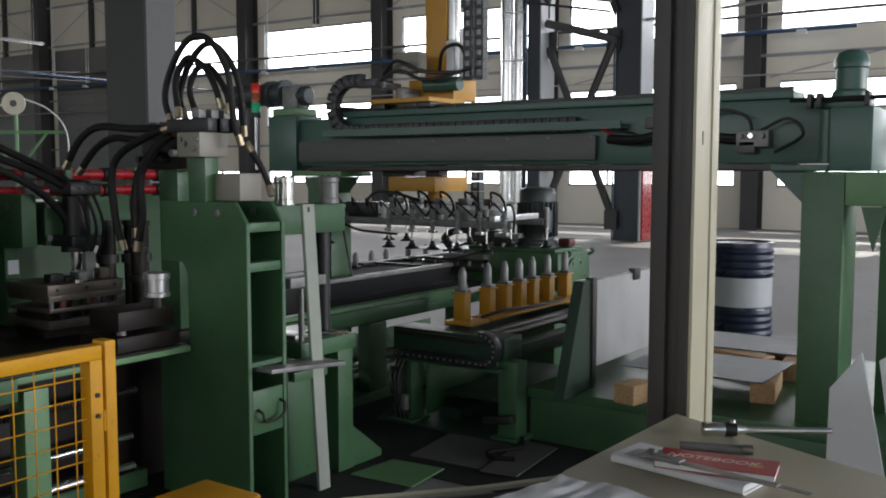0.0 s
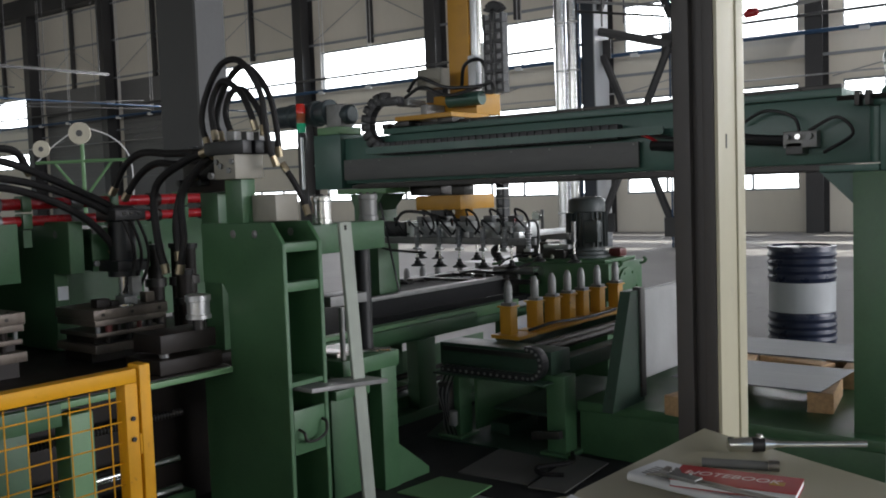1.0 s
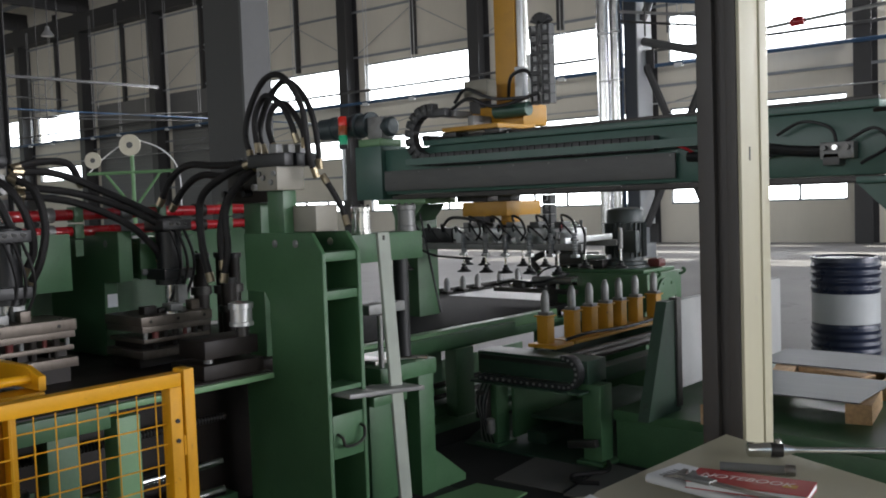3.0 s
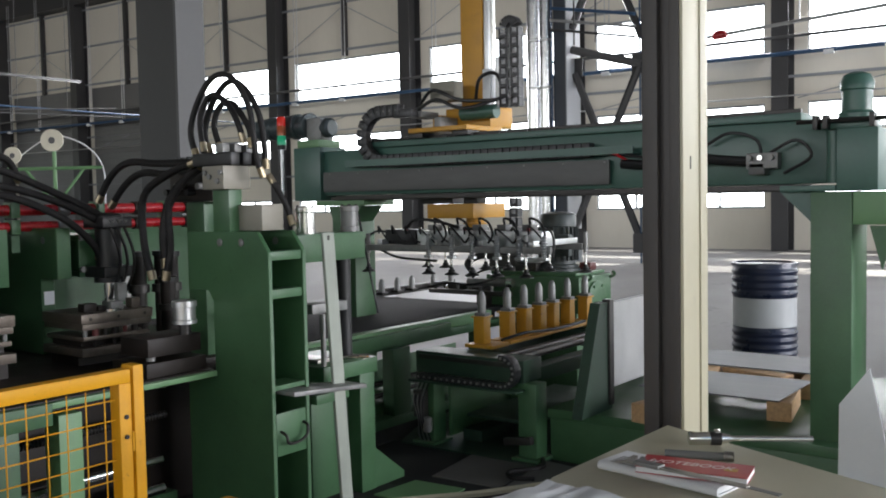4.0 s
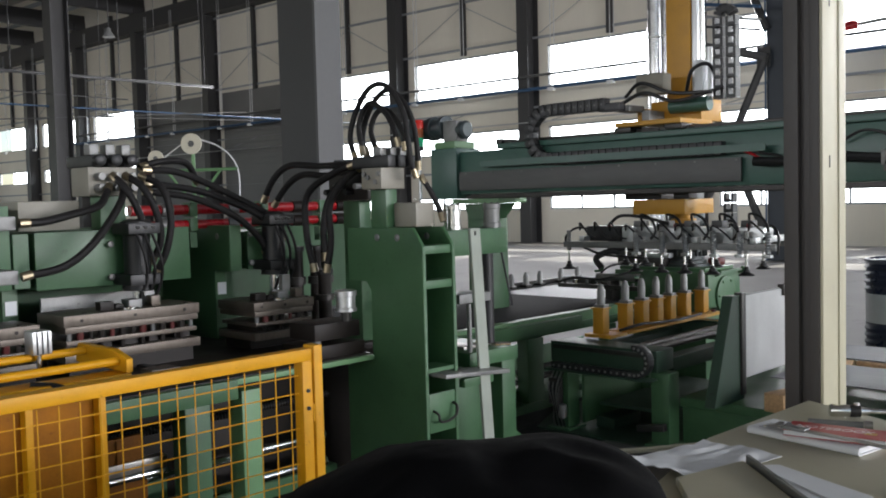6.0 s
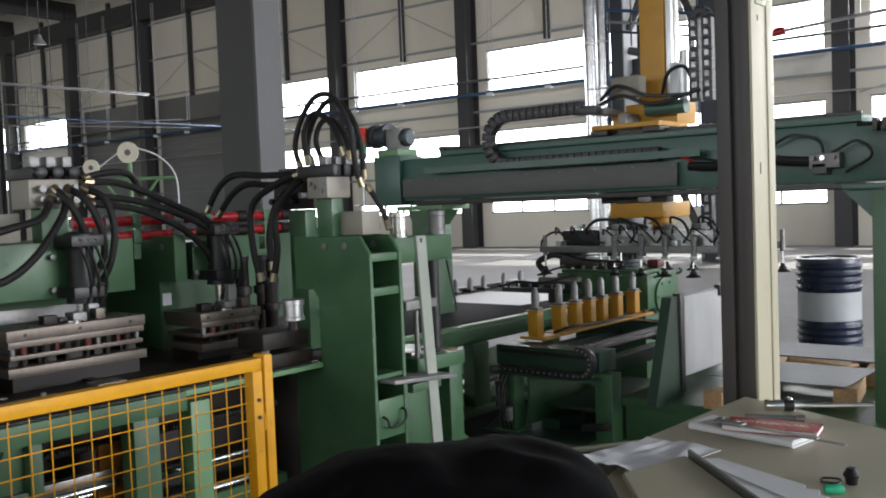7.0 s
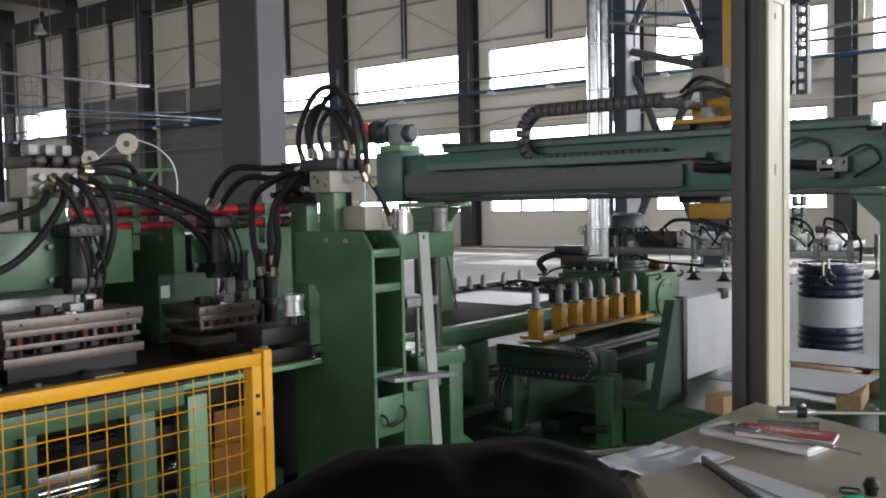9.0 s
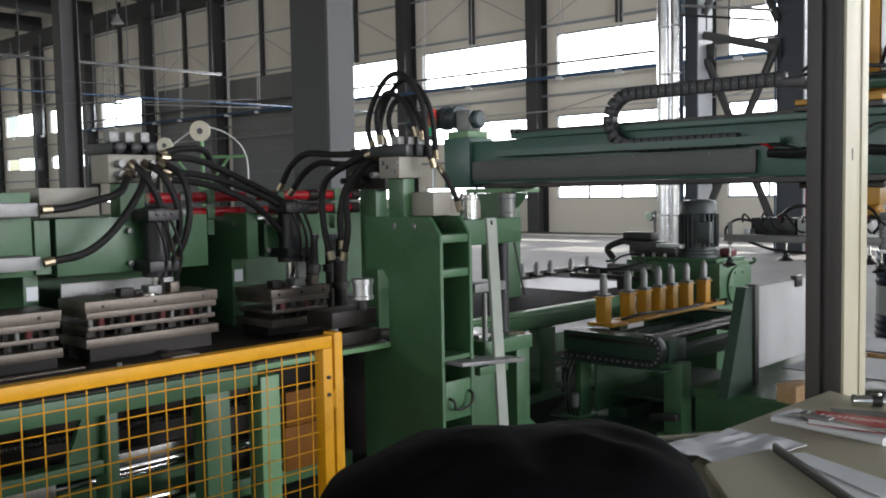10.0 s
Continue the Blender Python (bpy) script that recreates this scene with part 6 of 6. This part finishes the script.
# ---------------------------------------------------------------- post in front, control desk and what lies on it
def front_post():
    t = thing("control_post", (-1.69, 2.045, FL), "tall steel post, shaded front painted dark, lit side cream", "post")
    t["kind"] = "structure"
    # the shaded front is coloured dark, the side towards the light cream
    part("front_face", box(-1.722, -1.690, 1.978, 2.105, FL, 3.4, 0.003), SHADE_DARK, t, "flange with its shade painted brown-grey")
    part("web", box(-1.690, -1.668, 1.992, 2.105, FL, 3.4, 0.001), SHADE_DARK, t, "recessed web with its shade painted dark")
    part("inner_flange", box(-1.668, -1.647, 1.980, 2.105, FL, 3.4, 0.003), SHADE_DARK, t, "flange with its shade painted brown-grey")
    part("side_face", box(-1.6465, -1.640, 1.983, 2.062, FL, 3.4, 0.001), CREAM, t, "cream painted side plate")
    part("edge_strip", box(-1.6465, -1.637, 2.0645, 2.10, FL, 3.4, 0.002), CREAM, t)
    part("key_slot", box(-1.6405, -1.6392, 2.016, 2.021, 1.615, 1.64), BLACK, t)
    part("key_slot", box(-1.6405, -1.6392, 2.016, 2.021, 1.95, 1.962), BLACK, t)
    part("joint_plate", box(-1.640, -1.6365, 2.005, 2.060, 1.985, 2.2, 0.001), CREAM, t)
    for z in (2.00, 2.035, 2.07):
        part("bolt", lathe([(0.007, 0), (0.007, 0.006), (0.003, 0.012)], (-1.6365, 2.035, z), "X", 8), CHROME, t)


front_post()

DZ = 1.155


def control_desk():
    t = thing("control_desk", (-1.3, 1.2, FL), "cream painted control desk, its front part darkened as in shadow", "desk")
    top = [(-1.615, 1.843), (-0.95, 1.55), (-0.72, 0.75), (-1.20, 0.62), (-1.56, 1.16), (-1.63, 1.46)]
    part("desk_top", plate(list(reversed(top)), "xy", DZ - 0.03, DZ, 0.003), CREAM, t)
    part("desk_side", plate([(-1.60, 1.82), (-0.97, 1.54), (-0.75, 0.78), (-1.20, 0.66), (-1.54, 1.17)], "xy", FL, DZ - 0.031), CREAM, t)
    # the shadow on the desk's front part is put into this dark colour
    low = [(-1.632, 1.455), (-1.565, 1.16), (-1.30, 0.70), (-1.75, 0.48), (-1.84, 0.80), (-1.82, 1.215)]
    part("lower_shelf", plate(low, "xy", DZ - 0.05, DZ - 0.02, 0.003), SHADE_DARK, t, "lower shelf with its shadow painted dark grey")
    part("shelf_body", plate([(-1.62, 1.42), (-1.57, 1.17), (-1.32, 0.72), (-1.73, 0.51), (-1.82, 0.81), (-1.80, 1.20)], "xy", FL, DZ - 0.051), SHADE_DARK, t)
    part("shelf_trim", tube([(-1.825, 1.222, DZ - 0.014), (-1.70, 1.37, DZ - 0.014), (-1.626, 1.462, DZ - 0.01)], 0.005, 6, 2, smooth=False), CREAM, t, "pale edge trim")


control_desk()


def on_desk(bm, x, y, turn, z=DZ):
    bm.transform(pose(x, y, z, 0, 0, turn))
    return bm


w = thing("ratchet_wrench", (-1.445, 1.787, DZ), "chrome ratchet socket wrench lying on the desk", "tool")
d0, d1 = Vector((-1.527, 1.732, DZ + 0.012)), Vector((-1.364, 1.842, DZ + 0.010))
part("ratchet_head", rod(d0 - (d1 - d0).normalized() * 0.002 - Vector((0.001, 0, 0.0)), d0.lerp(d1, 0.20), 0.0115, 0.0105, 16, bevel=0.003), CHROME, w)
part("grip_sleeve", rod(d0.lerp(d1, 0.16), d0.lerp(d1, 0.25), 0.0112, seg=14), DARKSTEEL, w, "dark knurled sleeve")
part("handle", rod(d0.lerp(d1, 0.25), d0.lerp(d1, 0.34), 0.010, 0.0055, 12), CHROME, w)
part("shaft", rod(d0.lerp(d1, 0.33), d1, 0.0046, seg=12), CHROME, w)
part("selector", lathe([(0.005, 0), (0.005, 0.006)], (d0.lerp(d1, 0.22).x, d0.lerp(d1, 0.22).y, DZ + 0.021), seg=10), CHROME, w)

pen = thing("marker_pen", (-1.485, 1.66, DZ), "grey round marker lying on the desk", "pen")
part("barrel", rod((-1.533, 1.644, DZ + 0.0068), (-1.450, 1.675, DZ + 0.0068), 0.0065, seg=14), BOXGREY, pen)
part("cap", rod((-1.4495, 1.6752, DZ + 0.0077), (-1.436, 1.680, DZ + 0.0077), 0.0075, seg=14), STEEL, pen)


def folded_magazine():
    """A soft magazine folded over, its rounded fold towards the near side."""
    t = thing("magazine", (-1.49, 1.54, DZ), "folded pale magazine with a rounded fold lying on the desk", "magazine")
    r, th = 0.0065, 0.0022
    outer = [(0.082, 0.0)] + [(r - r * math.sin(a), r - r * math.cos(a)) for a in [k * math.pi / 10 for k in range(11)]] + [(0.078, 2 * r)]
    inner = [(0.078, 2 * r - th)] + [(r - (r - th) * math.sin(a), r - (r - th) * math.cos(a)) for a in [k * math.pi / 10 for k in range(10, -1, -1)]] + [(0.082, th)]
    part("folded_cover", on_desk(plate(outer + inner, "yz", 0.0, 0.198, 0.0), -1.590, 1.527, -9, DZ + 0.0005), PAPER, t)
    part("inner_pages", on_desk(box(0.002, 0.195, 0.009, 0.076, th + 0.0006, 2 * r - th - 0.0006), -1.590, 1.527, -9, DZ + 0.0005), PAPER, t)
    for k in range(5):
        part("print_bar", on_desk(box(0.015, 0.15 - 0.02 * (k % 3), 0.012 + 0.008 * k, 0.015 + 0.008 * k, 2 * r + 0.0002, 2 * r + 0.0005), -1.590, 1.527, -9, DZ + 0.0005), MAGGREY, t, "grey print")
    b = thing("red_booklet", (-1.45, 1.56, DZ), "thin red booklet with pale print lying on the magazine", "booklet")
    at, turn, z = (-1.515, 1.500), 9.5, DZ + 0.0165
    part("page_block", on_desk(box(0.001, 0.153, 0.001, 0.064, 0.0, 0.0075), *at, turn, z), PAPER, b, "white page edges")
    part("cover", on_desk(box(0.0, 0.154, 0.0, 0.065, 0.0076, 0.0086), *at, turn, z), MAGRED, b, "red printed cover")
    part("cover", on_desk(box(0.0, 0.154, 0.0, 0.065, -0.0011, -0.0001), *at, turn, z), MAGRED, b, "red printed cover")
    curve = bpy.data.curves.new("title", "FONT")
    curve.body, curve.size, curve.shear, curve.extrude, curve.space_character = "NOTEBOOK", 0.0215, 0.25, 0.00015, 1.0
    text = bpy.data.objects.new("title", curve)
    letters = bmesh.new()
    letters.from_mesh(text.to_mesh())
    text.to_mesh_clear()
    bpy.data.objects.remove(text)
    letters.transform(Matrix.Translation((0.010, 0.030, 0.0089)))
    part("title_print", on_desk(letters, *at, turn, z), TAPE, b, "pale slanted title print")
    part("print_mark", on_desk(box(0.118, 0.136, 0.024, 0.038, 0.0087, 0.0090), *at, turn, z), ORANGE, b, "small gold print mark")
    c = thing("vernier_caliper", (-1.44, 1.50, DZ), "dull steel vernier caliper lying across the booklet", "caliper")
    at, turn, z = (-1.536, 1.512), -8.5, DZ + 0.0256
    part("beam", on_desk(box(0.0, 0.190, -0.006, 0.006, 0.0, 0.003, 0.0005), *at, turn, z), STEEL, c)
    part("fixed_jaw", on_desk(plate([(0.0, 0.006), (0.012, 0.006), (0.004, 0.026), (-0.004, 0.026)], "xy", 0.0, 0.003), *at, turn, z), STEEL, c)
    part("inner_jaw", on_desk(plate([(0.0, -0.006), (0.010, -0.006), (-0.006, -0.018)], "xy", 0.0, 0.003), *at, turn, z), STEEL, c)
    sl = part("slider", on_desk(box(0.018, 0.060, -0.009, 0.009, -0.0004, 0.005, 0.001), *at, turn, z), CAST, c)
    part("moving_jaw", on_desk(plate([(0.016, 0.009), (0.030, 0.009), (0.016, 0.026), (0.010, 0.026)], "xy", 0.0, 0.0035), *at, turn, z), CAST, sl)
    part("lock_screw", on_desk(rod((0.040, 0.009, 0.003), (0.040, 0.014, 0.003), 0.0025, seg=10), *at, turn, z), CHROME, sl)
    solo("steel_rule", on_desk(box(0.0, 0.10, -0.005, 0.005, 0.0, 0.0014), -1.413, 1.535, -13, DZ + 0.0138), CAST, "grey steel rule sticking out under the booklet", "rule")


folded_magazine()


def crumpled(name, outline_w, outline_h, x, y, turn, label, lift, seed):
    bm = bmesh.new()
    bmesh.ops.create_grid(bm, x_segments=22, y_segments=16, size=0.5)
    rng = random.Random(seed)
    for v in bm.verts:
        p = Vector((v.co.x * outline_w, v.co.y * outline_h, 0))
        q = Vector((p.x * 16 + seed, p.y * 16, seed))
        p.z = 0.004 + lift * (abs(noise.noise(q)) + 0.5 * abs(noise.noise(q * 2.3)))
        p.x += 0.015 * noise.noise(q * 0.6)
        p.y += 0.02 * noise.noise(q * 0.6 + Vector((4, 4, 0)))
        v.co = p
    out = bmesh.ops.extrude_face_region(bm, geom=bm.faces[:])
    bmesh.ops.translate(bm, vec=(0, 0, 0.0008), verts=[g for g in out["geom"] if isinstance(g, bmesh.types.BMVert)])
    return solo(name, on_desk(bm, x, y, turn), PAPER, label, "paper")


crumpled("paper_sheet", 0.145, 0.195, -1.563, 1.322, -9, "crumpled white paper sheet on the desk", 0.011, 3)


def panel_on_desk():
    t = thing("cabinet_panel", (-1.40, 1.15, DZ), "cream sheet-metal panel with a folded edge lying on the desk", "panel")
    part("panel_face", plate([(-1.535, 1.195), (-1.40, 1.03), (-1.08, 0.90), (-1.10, 0.948), (-1.501, 1.332)], "xy", DZ + 0.001, DZ + 0.014, 0.002), CREAM, t)
    part("panel_edge", plate([(-1.499, 1.335), (-1.098, 0.951), (-1.094, 0.956), (-1.495, 1.340)], "xy", DZ + 0.001, DZ + 0.022, 0.001), BOXGREY, t, "grey folded edge")
    k = thing("paper_strip", (-1.36, 1.25, DZ), "white paper strip with a torn end beside the panel", "paper")
    part("strip", plate([(-1.490, 1.341), (-1.461, 1.366), (-1.306, 1.303), (-1.300, 1.288), (-1.283, 1.292), (-1.276, 1.272), (-1.262, 1.268), (-1.21, 1.074)], "xy", DZ + 0.001, DZ + 0.007, 0.001), PAPER, k)
    part("fold", plate([(-1.455, 1.318), (-1.448, 1.322), (-1.30, 1.235), (-1.307, 1.231)], "xy", DZ + 0.0071, DZ + 0.0085), PAPER, k)


panel_on_desk()
solo("rubber_cap", on_desk(lathe([(0.008, 0), (0.009, 0.008), (0.012, 0.014), (0.006, 0.024)], (0, 0, 0), seg=12), -1.262, 1.362, 0), BLACK, "small black rubber cap on the desk", "cap")
solo("ring_clip", on_desk(tube([(-0.012, -0.008, 0.003), (0.010, -0.009, 0.003), (0.012, 0.008, 0.004), (-0.010, 0.009, 0.004), (-0.012, -0.006, 0.003)], 0.0018, 6, 6), -1.288, 1.352, 20), DARKSTEEL, "small dark wire clip on the desk", "clip")
solo("green_plug", on_desk(rod((-0.012, 0, 0.007), (0.014, 0.004, 0.007), 0.0068, seg=12, bevel=0.002), -1.268, 1.302, 30), mat("green plastic", (0.02, 0.40, 0.20), 0.5), "small green plastic plug on the desk", "plug")


def bag():
    t = thing("shoulder_bag", (-1.55, 0.80, DZ), "black nylon shoulder bag lying on the desk", "bag")
    bm = bmesh.new()
    bmesh.ops.create_uvsphere(bm, u_segments=64, v_segments=40, radius=1)
    for v in bm.verts:
        c = v.co
        f = (abs(c.x) ** 3.0 + abs(c.y) ** 3.0) ** (1 / 3.0)
        s = math.hypot(c.x, c.y) / f if f > 1e-6 else 1
        x, y, z = c.x * s * 0.215, c.y * s * 0.15, math.copysign(abs(c.z) ** 0.7, c.z)
        n = noise.noise(Vector((x * 6, y * 6, 1.3))) + 0.4 * noise.noise(Vector((x * 17, y * 17, 4.0)))
        lean = 0.5 + 0.5 * min(1, max(-1, y / 0.12))
        fold = 1 - abs(noise.noise(Vector((x * 9 + y * 5, y * 11 - x * 3, 7.7)))) * 2.2
        sag = 0.14 * max(0.0, -x - 0.015)
        v.co = Vector((x, y, max(0.0, 0.072 - 0.5 * sag + z * (0.060 + 0.016 * lean + 0.016 * n + 0.007 * fold - 0.5 * sag))))
    bm.transform(pose(-1.553, 0.785, DZ - 0.003, 0, 0, 42))
    part("bag_body", bm, CLOTH, t)
    part("buckle", on_desk(box(-0.012, 0.012, -0.003, 0.003, 0, 0.003, 0.001), -1.430, 0.782, 50, DZ + 0.112), CHROME, t, "small metal tag")


bag()
for pts, y in (([(-1.655, 0.93), (-1.57, 1.045), (-1.50, 0.70), (-1.46, FL), (-1.66, FL)], 3.20), ([(-1.53, 1.02), (-1.45, 1.08), (-1.2, 1.05), (-1.2, FL), (-1.45, FL)], 3.24)):
    solo("white_board", plate(pts, "xz", y, y + 0.012, 0.001), WHITE, "white board standing behind the desk", "board", group="white boards")
solo("yellow_bollard", box(-2.60, -2.43, 1.50, 1.66, FL, 0.90, 0.006), YELLOW, "yellow painted square guard bollard", "bollard")





def at(x, y, z, rx=0, ry=0, rz=0):
    """pose() from plan units."""
    return pose(x * UNIT, y * UNIT, z * UNIT, rx, ry, rz)


def motions():
    xs = [(0, -3.73), (0.5, -3.80), (1.0, -3.84), (1.5, -3.84), (2.2, -3.84), (2.8, -3.81), (3.5, -3.72), (4.0, -3.62), (4.5, -3.50), (5.0, -3.39), (5.5, -3.28), (6.2, -3.14), (6.8, -3.02), (7.5, -2.865), (8.0, -2.79), (8.5, -2.70), (9.0, -2.59), (9.5, -2.48), (10.0, -2.37)]
    dip = {0: 0.0, 1.0: -0.02, 1.5: -0.045, 2.2: -0.05}
    walk(CARRIAGE, [(t, at(x, 0, 0)) for t, x in xs])
    walk(GRIPPER, [(t, at(x, 0, dip.get(t, 0.0))) for t, x in xs])
    # the chain: fixed end on the beam ledge, moving end on the carriage, bend of radius R between them
    R, zc, pitch, fixed = 0.122, 1.887, 0.040, -2.80
    total = pitch * len(CHAIN)
    for i, ob in enumerate(CHAIN):
        rows = []
        for t, x in xs:
            end = x - 0.22
            low = (total - math.pi * R + (fixed - end)) / 2       # straight run on the ledge
            bend = fixed - low
            s = (i + 0.5) * pitch
            if s < low:
                m = at(fixed - s, 0, zc - R, 0, 0, 0)
            elif s < low + math.pi * R:
                a = (s - low) / R
                m = at(bend - R * math.sin(a), 0, zc - R * math.cos(a), 0, math.degrees(a), 0)
            else:
                m = at(bend + s - low - math.pi * R, 0, zc + R, 0, 179.9, 0)
            rows.append((t, m))
        # keep the turn from row to row small
        walk(ob, rows)
    walk(CENTRE, [(0, at(-3.25, 0, 0)), (3.5, at(-3.25, 0, 0)), (4.5, at(-3.26, 0, 0)), (5.5, at(-3.295, 0, 0)), (6.8, at(-3.375, 0, 0)), (7.5, at(-3.385, 0, 0)), (10, at(-3.385, 0, 0))])
    walk(LIFT, [(0, at(-4.0, 4.2, 0.96)), (2.0, at(-4.0, 4.2, 0.96)), (2.2, at(-4.0, 4.2, 0.848)), (3.3, at(-4.0, 4.2, 0.848)), (10, at(-4.0, 4.2, 0.848))])
    walk(BLANK, [(0, at(-4.37, 5.58, 1.063)), (1.0, at(-4.37, 5.55, 1.063)), (1.5, at(-4.37, 5.25, 1.063)), (2.0, at(-4.37, 5.15, 1.04)), (2.2, at(-4.37, 5.08, 0.957)), (3.3, at(-4.37, 5.05, 0.957)), (4.5, at(-4.37, 5.05, 0.957)), (5.5, at(-4.37, 4.97, 0.957)), (7.0, at(-4.37, 4.74, 0.957)), (8.0, at(-4.37, 4.70, 0.957)), (10, at(-4.37, 4.70, 0.957))])
    walk(CLAMP, [(0, at(0, 1.20, 0)), (3.3, at(0, 1.20, 0)), (5.7, at(0, 1.20, 0)), (6.1, at(0, 0.90, 0)), (6.6, at(0, 0.25, 0)), (7.0, at(0, 0.05, 0)), (10, at(0, 0.05, 0))])
    walk(FEED, [(0, at(0, 1.37, 0)), (5.7, at(0, 1.37, 0)), (6.8, at(0, 1.50, 0)), (7.0, at(0, 1.55, 0)), (7.4, at(0, 1.72, 0)), (8.0, at(0, 1.92, 0)), (8.6, at(0, 1.99, 0)), (9.2, at(0, 2.0, 0)), (10, at(0, 2.0, 0))])


motions()
